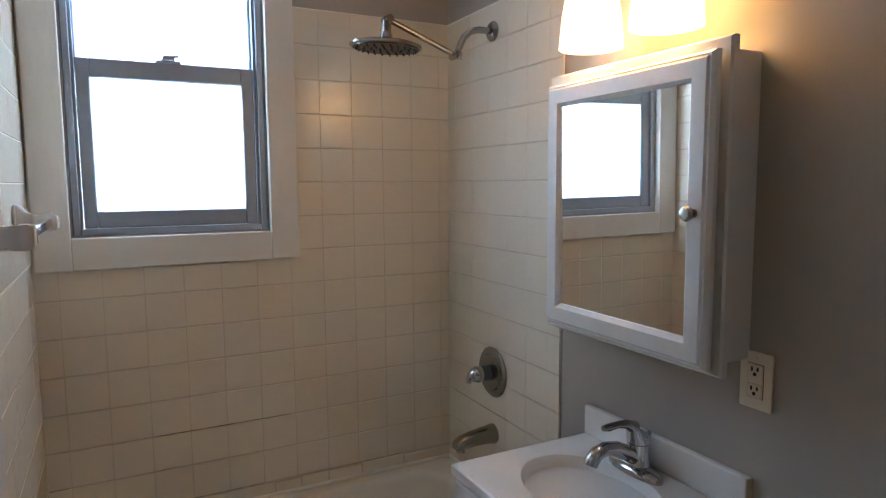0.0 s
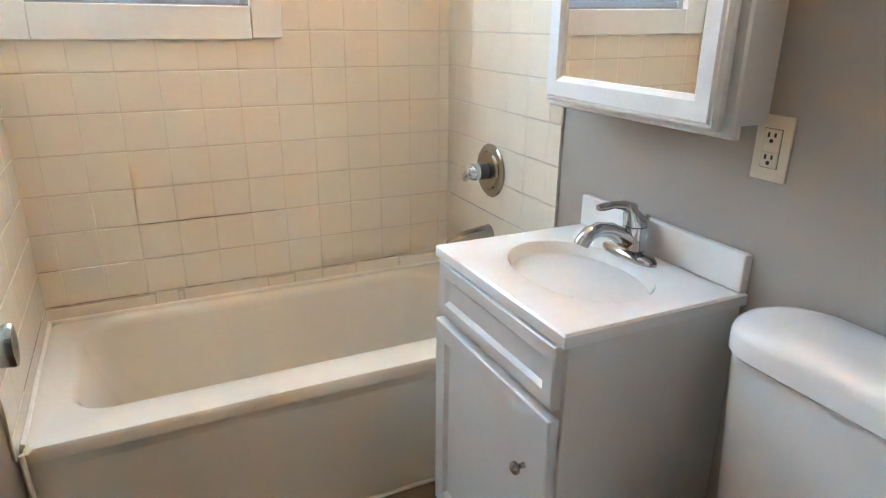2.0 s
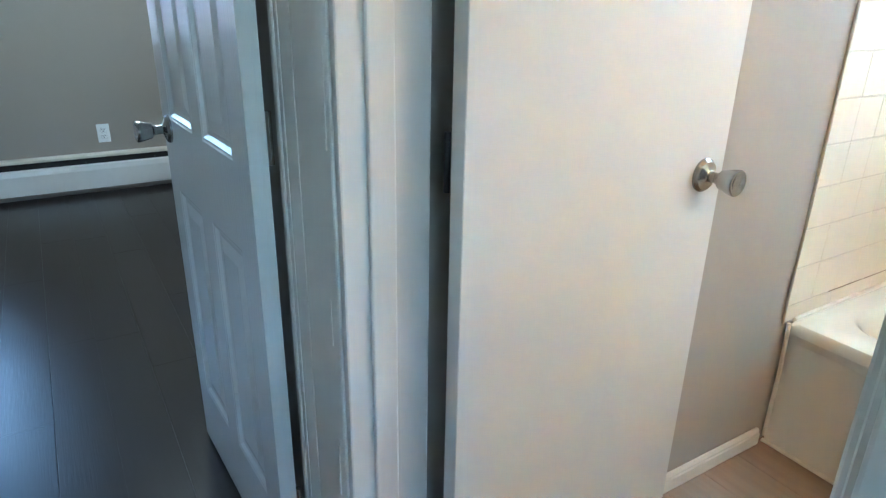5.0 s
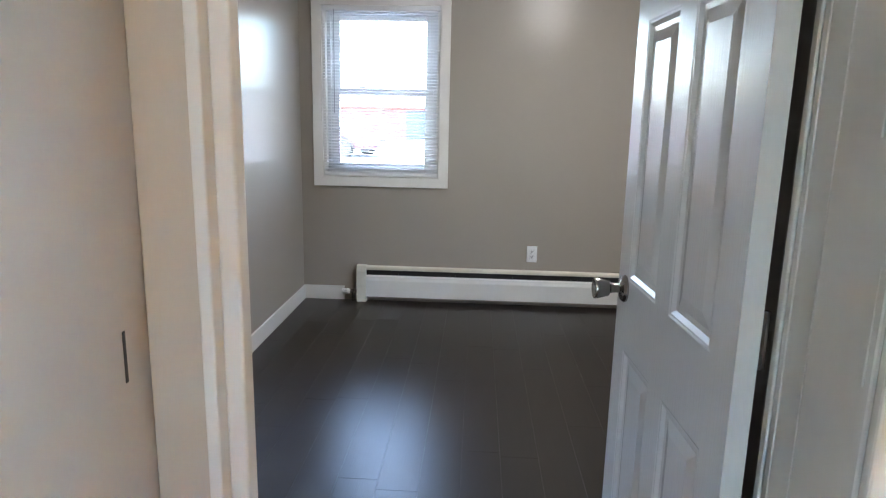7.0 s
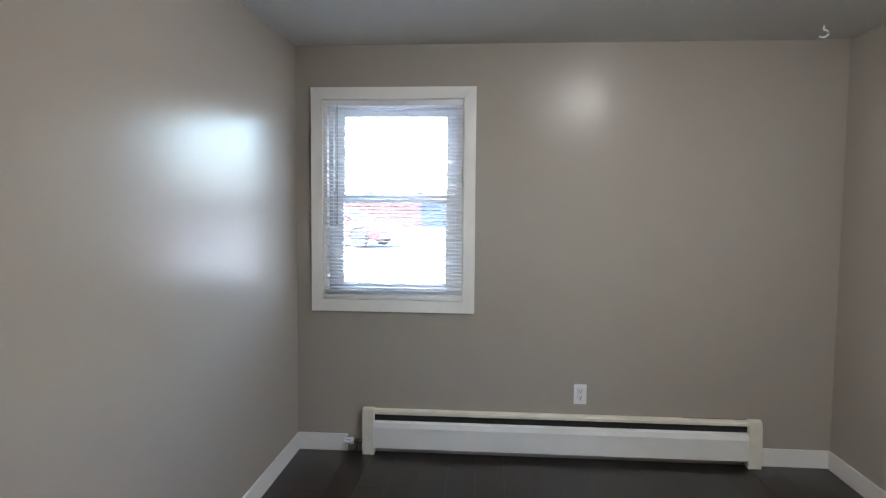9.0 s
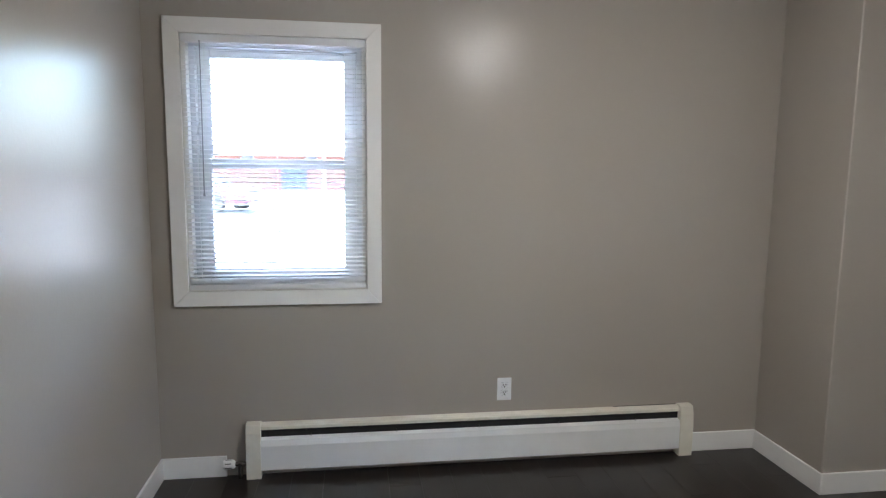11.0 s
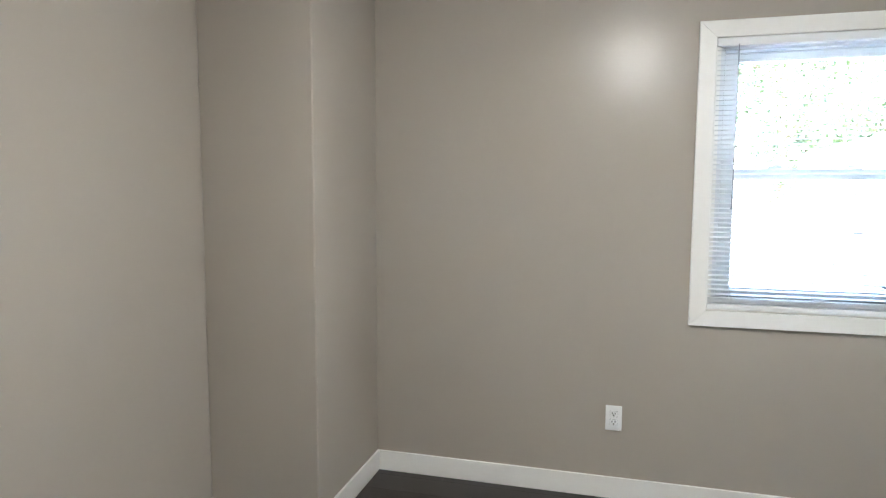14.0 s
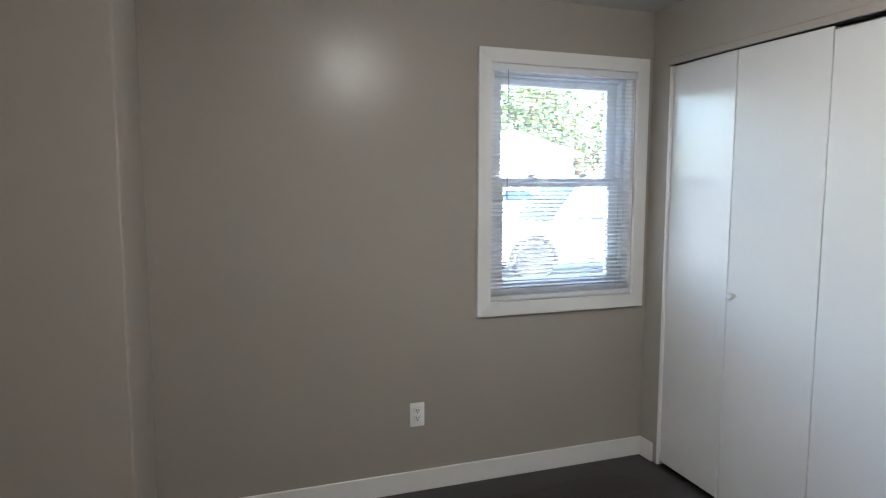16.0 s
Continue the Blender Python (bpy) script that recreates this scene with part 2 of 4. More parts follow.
def rounded(x0, x1, y0, y1, r, n=6):
    """Outline of a rectangle with round corners."""
    out = []
    for cx, cy, a0 in ((x1 - r, y1 - r, 0), (x0 + r, y1 - r, 90), (x0 + r, y0 + r, 180), (x1 - r, y0 + r, 270)):
        for k in range(n + 1):
            a = radians(a0 + 90 * k / n)
            out.append((cx + r * math.cos(a), cy + r * math.sin(a)))
    return out


def loft(bm, outlines, cap_first=True, cap_last=True):
    """Skin over outlines, each a list of (x, y, z), all of one length."""
    rings = [[bm.verts.new(p) for p in o] for o in outlines]
    for a, b in zip(rings, rings[1:]):
        for k in range(len(a)):
            j = (k + 1) % len(a)
            bm.faces.new((a[k], a[j], b[j], b[k]))
    if cap_first:
        bm.faces.new(rings[0])
    if cap_last:
        bm.faces.new(rings[-1])
    bmesh.ops.recalc_face_normals(bm, faces=bm.faces)
    return bm


def mesh_of(name, bm, mat, smooth=False):
    me = bpy.data.meshes.new(name)
    bm.to_mesh(me)
    bm.free()
    me.materials.append(mat)
    if smooth:
        me.polygons.foreach_set("use_smooth", [True] * len(me.polygons))
        me.set_sharp_from_angle(angle=radians(38))
    return me


def part(name, bm, mat, parent=None, label="", smooth=True):
    ob = new(name, mesh_of(name, bm, mat, smooth))
    ob.parent = parent
    return tagged(ob, label) if label else ob


def thing(name, m, label, category, group=""):
    ob = new(name)
    ob.matrix_world = m
    ob.empty_display_size = 0.05
    return tagged(ob, label, category, group)


def structure(name, bm, mat, label, category="wall", smooth=False):
    ob = new(name, mesh_of(name, bm, mat, smooth))
    return tagged(ob, label, category, kind="structure")


def piece(name, me, parent, m):
    ob = new(name, me)
    ob.parent = parent
    ob.matrix_local = m
    return ob


# ---- shell ----
CEIL = 2.355
bm = bmesh.new()
box(bm, -3.925, -3.775, -3.84, -3.53, 0, CEIL), box(bm, -3.925, -3.775, -2.72, 0.16, 0, CEIL)
box(bm, -3.925, -3.775, -3.53, -2.72, 0, 0.902), box(bm, -3.925, -3.775, -3.53, -2.72, 2.05, CEIL)
wall_west = structure("wall_west", bm, PAINT, "greige painted bedroom wall with a window opening")
bm = bmesh.new()
for x0, x1, z0, z1 in ((-3.775, -1.756, 0, CEIL), (-1.756, -0.94, 0, 0.9), (-1.756, -0.94, 2.047, CEIL), (-0.94, 0.111, 0, CEIL),
                       (0.111, 0.663, 0, 1.304), (0.111, 0.663, 2.2, CEIL), (0.663, 1.48, 0, CEIL)):
    box(bm, x0, x1, 0.01, 0.16, z0, z1)
wall_north = structure("wall_north", bm, PAINT, "greige painted outer wall with two window openings")
wall_south = structure("wall_south", boxed(-3.775, -0.155, -3.84, -3.69, 0, CEIL), PAINT, "greige glossy bedroom wall")
bm = bmesh.new()
for y0, y1, z0 in ((-3.69, -2.835, 0), (-2.835, -2.0, 2.05)):
    box(bm, -0.225, -0.155, y0, y1, z0, CEIL)
box(bm, -0.200, -0.12, -1.999, -1.95, 0, CEIL)
wall_bedroom_door = structure("wall_bedroom_door", bm, PAINT, "greige wall with the bedroom doorway")
bm = bmesh.new()
box(bm, -0.84, -0.74, -0.128, 0.01, 0, CEIL), box(bm, -0.84, -0.74, -1.96, -0.128, 2.075, CEIL), box(bm, -0.84, -0.74, -2.016, -1.96, 0, CEIL)
wall_closet = structure("wall_closet", bm, PAINT, "greige wall around the closet opening")
structure("wall_closet_side", boxed(-0.74, -0.12, -1.95, -1.9, 0, CEIL), PAINT, "greige closet side wall")
structure("wall_column", boxed(-3.775, -3.273, -0.657, 0.01, 0, CEIL, bevel=0.004), PAINT, "greige boxed-in chimney column in the corner")
wall_bath_west = structure("wall_bath_west", boxed(-0.1, -0.002, -1.97, 0.01, 0, CEIL), PAINT, "greige bathroom wall beside the tub")
wall_bath_east = structure("wall_bath_east", boxed(1.332, 1.48, -1.97, 0.01, 0, CEIL), PAINT, "greige bathroom wall behind the vanity")
bm = bmesh.new()
box(bm, -0.12, 0.018, -1.97, -1.85, 0, CEIL), box(bm, 0.735, 1.332, -1.97, -1.893, 0, CEIL), box(bm, 0.018, 0.735, -1.97, -1.85, 2.04, CEIL)
wall_bath_south = structure("wall_bath_south", bm, PAINT, "greige wall with the bathroom doorway")
wall_hall = structure("wall_hall", boxed(-0.155, 2.6, -3.03, -2.915, 0, CEIL), PAINT, "greige hallway wall")
# unseen hallway end, added to hold the fill lamp's window
structure("wall_hall_north", boxed(1.48, 2.6, -1.97, -1.85, 0, CEIL), PAINT, "greige hallway wall past the bathroom")
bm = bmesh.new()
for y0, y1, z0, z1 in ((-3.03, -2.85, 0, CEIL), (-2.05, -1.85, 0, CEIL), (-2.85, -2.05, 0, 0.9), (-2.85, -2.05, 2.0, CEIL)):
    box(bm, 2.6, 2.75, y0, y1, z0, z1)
structure("wall_hall_end", bm, PAINT, "greige unseen hallway end wall with an added window opening")
structure("ceiling", boxed(-3.925, 2.75, -3.84, 0.16, CEIL, CEIL + 0.12), CEILING, "flat white painted ceiling", "ceiling")
floor_bed = structure("floor_bedroom", boxed(-3.925, -0.19, -3.84, 0.16, -0.12, -0.006), DARK_SEAM, "dark vinyl plank bedroom floor", "floor")
floor_bath = structure("floor_bathroom", boxed(-0.19, 2.75, -3.03, 0.16, -0.12, -0.006), BROWN_SEAM, "brown wood-look plank floor", "floor")


# ---- trim ----
def board(name, x0, x1, y0, y1, z0, z1, mat=TRIM, bevel=0.003, label="white painted baseboard", category="baseboard"):
    return structure(name, boxed(x0, x1, y0, y1, z0, z1, bevel=bevel, seg=2), mat, label, category)


for seg in ((-3.775, -3.763, -3.69, -3.39), (-3.775, -3.763, -1.045, -0.657), (-3.763, -3.261, -0.669, -0.657), (-3.273, -3.261, -0.657, 0.01),
            (-3.261, -0.852, -0.002, 0.01), (-0.852, -0.84, -0.100, 0.01), (-3.763, -0.225, -3.69, -3.678), (-0.237, -0.225, -3.678, -2.9)):
    board("baseboard", *seg, 0, 0.102)
bm = bmesh.new()
prism(bm, [(-0.002, 0), (0.012, 0), (0.012, 0.036), (0.009, 0.040), (0.009, 0.045), (0.004, 0.052), (-0.002, 0.052)], "y", -1.85, -0.69)
structure("baseboard", bm, OLD_TRIM, "moulded cream baseboard in the bathroom", "baseboard")


def mitred(bm, u0, u1, v0, v1, w, lo, hi, axis, bevel=0.002, bottom=True):
    """Four (or three) mitred casing boards round an opening's outer edge."""
    sides = [[(u0, v0), (u0, v1), (u0 + w, v1 - w), (u0 + w, v0 + (w if bottom else 0))], [(u1, v0), (u1, v1), (u1 - w, v1 - w), (u1 - w, v0 + (w if bottom else 0))],
             [(u0, v1), (u1, v1), (u1 - w, v1 - w), (u0 + w, v1 - w)]]
    if bottom:
        sides.append([(u0, v0), (u1, v0), (u1 - w, v0 + w), (u0 + w, v0 + w)])
    for s in sides:
        prism(bm, s, axis, lo, hi, bevel)
    return bm


structure("window_casing_west", mitred(bmesh.new(), -3.598, -2.652, 0.834, 2.118, 0.068, -3.777, -3.757, "x"), TRIM, "flat white mitred window casing", "casing")
structure("window_casing_north", mitred(bmesh.new(), -1.824, -0.872, 0.832, 2.115, 0.068, -0.010, 0.012, "y"), TRIM, "flat white mitred window casing", "casing")
bm = bmesh.new()
box(bm, 0.012, 0.105, -0.020, 0.009, 1.208, 2.29, 0.003, 2), box(bm, 0.668, 0.757, -0.021, 0.009, 1.211, 2.29, 0.003, 2)
box(bm, 0.105, 0.668, -0.019, 0.009, 1.208, 1.300, 0.003, 2), box(bm, 0.105, 0.668, -0.019, 0.009, 2.2, 2.29, 0.003, 2)
structure("window_casing_bathroom", bm, OLD_TRIM, "white painted bathroom window casing", "casing")
# bathroom door jambs, stops, casing
bm = bmesh.new()
box(bm, 0.018, 0.036, -1.996, -1.848, 0, 2.022, 0.004, 2), box(bm, 0.717, 0.735, -1.972, -1.891, 0, 2.022, 0.002), box(bm, 0.018, 0.735, -1.971, -1.849, 2.022, 2.04, 0.002)
box(bm, 0.036, 0.047, -1.955, -1.912, 0, 2.010, 0.004, 3), box(bm, 0.707, 0.717, -1.960, -1.910, 0, 2.010, 0.003, 2), box(bm, 0.036, 0.717, -1.959, -1.911, 2.010, 2.022, 0.003, 2)
structure("door_jamb_bathroom", bm, OLD_TRIM, "cream painted bathroom door jamb with stops", "door frame")
bm = bmesh.new()
box(bm, -0.119, 0.018, -2.000, -1.970, 0, 2.10, 0.002), box(bm, 0.727, 0.795, -1.988, -1.970, 0, 2.10, 0.004, 2), box(bm, 0.018, 0.727, -1.987, -1.970, 2.036, 2.10, 0.004, 2)
structure("door_casing_bathroom", bm, OLD_TRIM, "worn cream door casing in the hallway", "casing")
# bedroom door jambs and their rounded stops
bm = bmesh.new()
box(bm, -0.204, -0.119, -2.001, -1.9985, 0, 2.032), box(bm, -0.228, -0.135, -2.835, -2.815, 0, 2.032, 0.003, 2), box(bm, -0.227, -0.136, -2.835, -2.0, 2.032, 2.05, 0.002)
box(bm, -0.204, -0.186, -2.007, -2.001, 0, 2.020, 0.003, 2), box(bm, -0.184, -0.170, -2.004, -2.001, 0, 2.020, 0.0015, 2)
box(bm, -0.205, -0.165, -2.815, -2.785, 0, 2.020, 0.005, 3), box(bm, -0.204, -0.166, -2.785, -2.008, 2.008, 2.032, 0.003, 2)
structure("door_jamb_bedroom", bm, OLD_TRIM, "cream painted bedroom door jamb with stops", "door frame")
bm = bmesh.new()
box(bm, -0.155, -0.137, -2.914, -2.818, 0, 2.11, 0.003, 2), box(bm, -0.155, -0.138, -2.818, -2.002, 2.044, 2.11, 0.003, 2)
structure("door_casing_bedroom", bm, SHADED_TRIM, "flat beige door casing with hallway shade in its colour", "casing")
structure("wall_slit", boxed(-0.081, -0.075, -2.9165, -2.9140, 0.95, 1.023), BLACK, "thin dark slit in the hallway wall", "slit")
# thick runs of old paint down the casing
for x, z0, z1 in ((-0.010, 0.70, 0.78), (0.004, 1.02, 1.16), (-0.006, 0.40, 0.52), (-0.03, 1.30, 1.46), (0.0, 1.52, 1.60)):
    run = tube(bmesh.new(), [(x, -2.0, z1), (x + 0.0008, -2.0004, (z0 + z1) / 2), (x + 0.0002, -2.0006, z0)], [0.0007, 0.0009, 0.0017], 8)
    structure("trim_paint_run", run, OLD_TRIM, "thick dried paint run on the casing", "trim", True)


# ---- bathroom things ----
def at3(outline, z):
    return [(x, y, z) for x, y in outline]


def make_tub():
    t = thing("bathtub", pose(0.008, 0, 0), "cream enamelled alcove bathtub with a plain apron", "bathtub")
    bm = bmesh.new()
    L, D = 1.314, -0.668
    rings = [at3(rounded(0, L, D, -0.002, 0.012), 0.37), at3(rounded(0, L, D, -0.002, 0.014), 0.394), at3(rounded(0.006, L - 0.006, D + 0.006, -0.006, 0.02), 0.403),
             at3(rounded(0.020, L - 0.020, D + 0.02, -0.012, 0.03), 0.406), at3(rounded(0.076, L - 0.09, D + 0.108, -0.046, 0.10), 0.404),
             at3(rounded(0.084, L - 0.098, D + 0.118, -0.054, 0.10), 0.398), at3(rounded(0.094, L - 0.104, D + 0.126, -0.060, 0.10), 0.380),
             at3(rounded(0.150, L - 0.130, D + 0.145, -0.080, 0.10), 0.22), at3(rounded(0.230, L - 0.160, D + 0.170, -0.110, 0.10), 0.085), at3(rounded(0.30, L - 0.22, D + 0.22, -0.16, 0.08), 0.066)]
    part("basin", loft(bm, rings, False, True), TUB, t)
    bm = bmesh.new()
    prism(bm, [(D + 0.008, 0.0), (D + 0.006, 0.03), (D + 0.004, 0.345), (D + 0.001, 0.372), (D + 0.03, 0.372), (D + 0.03, 0.0)], "x", 0.03, L - 0.03)
    prism(bm, [(D + 0.014, 0.0), (D + 0.012, 0.372), (D + 0.03, 0.372), (D + 0.03, 0.0)], "x", 0.0, 0.03)
    prism(bm, [(D + 0.014, 0.0), (D + 0.012, 0.372), (D + 0.03, 0.372), (D + 0.03, 0.0)], "x", L - 0.03, L)
    part("apron", bm, TUB, t, "pale grey-cream apron front", smooth=False)
    bm = bmesh.new()
    lathe(bm, [(0, 0.067), (0.028, 0.067), (0.030, 0.069), (0.02, 0.071), (0, 0.071)], pose(L - 0.30, -0.33, 0))
    part("drain", bm, CHROME, t)
    bm = bmesh.new()
    tube(bm, [(0.0, D + 0.004, 0.004), (0.4, D + 0.003, 0.003), (0.9, D + 0.004, 0.004), (L, D + 0.003, 0.003)], 0.006, 8)
    part("caulk_bead", bm, CAULK, t, "white caulk along the floor")
    bm = bmesh.new()
    tube(bm, [(0.001, D + 0.006, 0.02), (0.004, D + 0.003, 0.25), (0.002, D - 0.004, 0.40)], 0.006, 8)
    part("caulk_bead", bm, CAULK, t, "white caulk up the wall")
    bm = bmesh.new()
    tube(bm, [(0.001, D + 0.02, 0.404), (0.0, -0.3, 0.404), (0.001, -0.003, 0.404)], 0.008, 8), tube(bm, [(0.0, -0.003, 0.405), (0.7, -0.004, 0.406), (L, -0.003, 0.405)], 0.008, 8)
    tube(bm, [(L, D + 0.02, 0.404), (L, -0.003, 0.404)], 0.008, 8)
    part("caulk_bead", bm, CAULK, t, "cream caulk along the tiles")
    bm = bmesh.new()
    lathe(bm, [(0, 0), (0.003, 0), (0, 0.001)], pose(0.545, D + 0.0065, 0.055, 90), 8)
    part("chip", bm, BLACK, t, "tiny dark enamel chip")


def make_shower():
    t = thing("rain_shower", pose(1.324, -0.315, 1.93), "round brushed nickel rain shower head on a jointed arm", "shower")
    bm = bmesh.new()
    lathe(bm, [(0, 0), (0.031, 0), (0.032, 0.005), (0.026, 0.012), (0.013, 0.016), (0, 0.016)], pose(0, 0, 0, 0, -90, 0))
    part("flange", bm, NICKEL, t)
    bm = bmesh.new()
    tube(bm, [(0, 0, 0), (-0.055, 0, 0.0), (-0.085, 0, -0.008), (-0.108, 0, -0.028), (-0.122, 0, -0.055), (-0.132, 0, -0.078)], 0.0105)
    part("arm", bm, NICKEL, t)
    bm = bmesh.new()
    rod(bm, (-0.139, -0.022, -0.086), (-0.139, 0.022, -0.086), 0.012)
    rod(bm, (-0.139, -0.034, -0.086), (-0.139, -0.022, -0.086), 0.004)
    rod(bm, (-0.139, -0.032, -0.104), (-0.139, -0.032, -0.068), 0.0035)
    part("wing_joint", bm, NICKEL, t)
    bm = bmesh.new()
    tube(bm, [(-0.139, 0, -0.086), (-0.36, 0, -0.002)], 0.0085)
    part("extension_bar", bm, NICKEL, t)
    bm = bmesh.new()
    rod(bm, (-0.364, -0.020, -0.002), (-0.364, 0.020, -0.002), 0.012), rod(bm, (-0.366, 0, -0.005), (-0.368, 0, -0.04), 0.013)
    lathe(bm, [(0, 0), (0.012, 0), (0.018, -0.012), (0.018, -0.02), (0, -0.02)], pose(-0.369, 0, -0.036))
    part("swivel", bm, NICKEL, t)
    head = part("spray_head", lathe(bmesh.new(), [(0, 0), (0.020, 0), (0.03, -0.008), (0.09, -0.015), (0.105, -0.020), (0.107, -0.028), (0.100, -0.031), (0, -0.031)], pose(-0.370, 0, -0.054, 3, 2, 0), 48), NICKEL, t)
    plate = part("nozzle_plate", lathe(bmesh.new(), [(0, 0), (0.098, 0), (0.098, -0.002), (0, -0.002)], pose(-0.370, 0, -0.0855, 3, 2, 0), 40), DARK_METAL, head, "dark nozzle plate")
    bm = bmesh.new()
    for ring, count in ((0.02, 6), (0.045, 12), (0.068, 18), (0.088, 24)):
        for k in range(count):
            a = 2 * math.pi * k / count
            m = pose(-0.370, 0, -0.0875, 3, 2, 0) @ Matrix.Translation((ring * math.cos(a), ring * math.sin(a), 0))
            bmesh.ops.create_cone(bm, cap_ends=True, segments=6, radius1=0.0015, radius2=0.003, depth=0.007, matrix=m @ Matrix.Translation((0, 0, -0.003)))
    part("nozzles", bm, RUBBER, head, "black rubber nozzles")


def make_valve():
    t = thing("shower_valve", pose(1.324, -0.318, 0.818), "round chrome shower valve plate with a lever handle", "shower valve")
    part("plate", lathe(bmesh.new(), [(0, 0), (0.083, 0), (0.085, 0.004), (0.078, 0.010), (0.062, 0.012), (0.058, 0.018), (0.045, 0.021), (0, 0.022)], pose(0, 0, 0, 0, -90, 0), 48), NICKEL, t)
    part("sleeve", lathe(bmesh.new(), [(0, 0.02), (0.027, 0.02), (0.027, 0.052), (0, 0.052)], pose(0, 0, 0, 0, -90, 0)), DARK_METAL, t, "dark grey sleeve")
    bm = bmesh.new()
    lathe(bm, [(0, 0.052), (0.027, 0.052), (0.028, 0.066), (0.022, 0.084), (0.012, 0.094), (0, 0.097)], pose(0, 0, 0, 0, -90, 0))
    tube(bm, [(-0.078, 0, -0.004), (-0.092, 0.002, -0.012), (-0.096, 0.003, -0.026)], [0.020, 0.013, 0.007])
    part("handle", bm, CHROME, t)


def make_spout():
    t = thing("tub_spout", pose(1.324, -0.318, 0.60), "brushed nickel bathtub spout", "spout")
    bm = bmesh.new()
    tube(bm, [(0, 0, 0.004), (-0.004, 0, 0.004), (-0.03, 0, 0.004), (-0.075, 0, 0.002), (-0.12, 0, -0.004), (-0.142, 0, -0.012), (-0.150, 0, -0.022)], [0.034, 0.034, 0.030, 0.027, 0.024, 0.021, 0.012], 20)
    part("body", bm, NICKEL, t)
    part("outlet", rod(bmesh.new(), (-0.128, 0, -0.022), (-0.128, 0, -0.036), 0.014), NICKEL, t)


def make_towel_bar():
    t = thing("towel_bar", pose(0.006, -0.53, 1.362), "white ceramic towel bar posts with a square chrome bar", "towel bar")
    for y in (-0.26, 0.26):
        bm = bmesh.new()
        sq = lambda w, h, x: [(x, y - w, -h), (x, y + w, -h), (x, y + w, h), (x, y - w, h)]
        loft(bm, [sq(0.045, 0.045, 0), sq(0.045, 0.045, 0.008), sq(0.026, 0.026, 0.022), sq(0.019, 0.019, 0.045), sq(0.024, 0.022, 0.06), sq(0.024, 0.022, 0.082), sq(0.018, 0.016, 0.09)])
        bmesh.ops.bevel(bm, geom=list(bm.edges), offset=0.003, segments=2, affect="EDGES")
        part("post", bm, PORCELAIN, t)
    part("bar", boxed(0.057, 0.077, -0.25, 0.25, -0.010, 0.010, bevel=0.0015), CHROME, t)


def panel_frame(bm, y0, y1, z0, z1, x, d, rail, inset):
    """A recessed-panel front facing -x: stiles and rails proud, a sloped edge, a set-back panel."""
    def ring(m, xx):
        return [(xx, y0 + m, z0 + m), (xx, y1 - m, z0 + m), (xx, y1 - m, z1 - m), (xx, y0 + m, z1 - m)]
    return loft(bm, [ring(0, x + d), ring(0, x + 0.003), ring(0.003, x), ring(rail, x), ring(rail + 0.010, x + inset), ring(rail + 0.016, x + inset)])


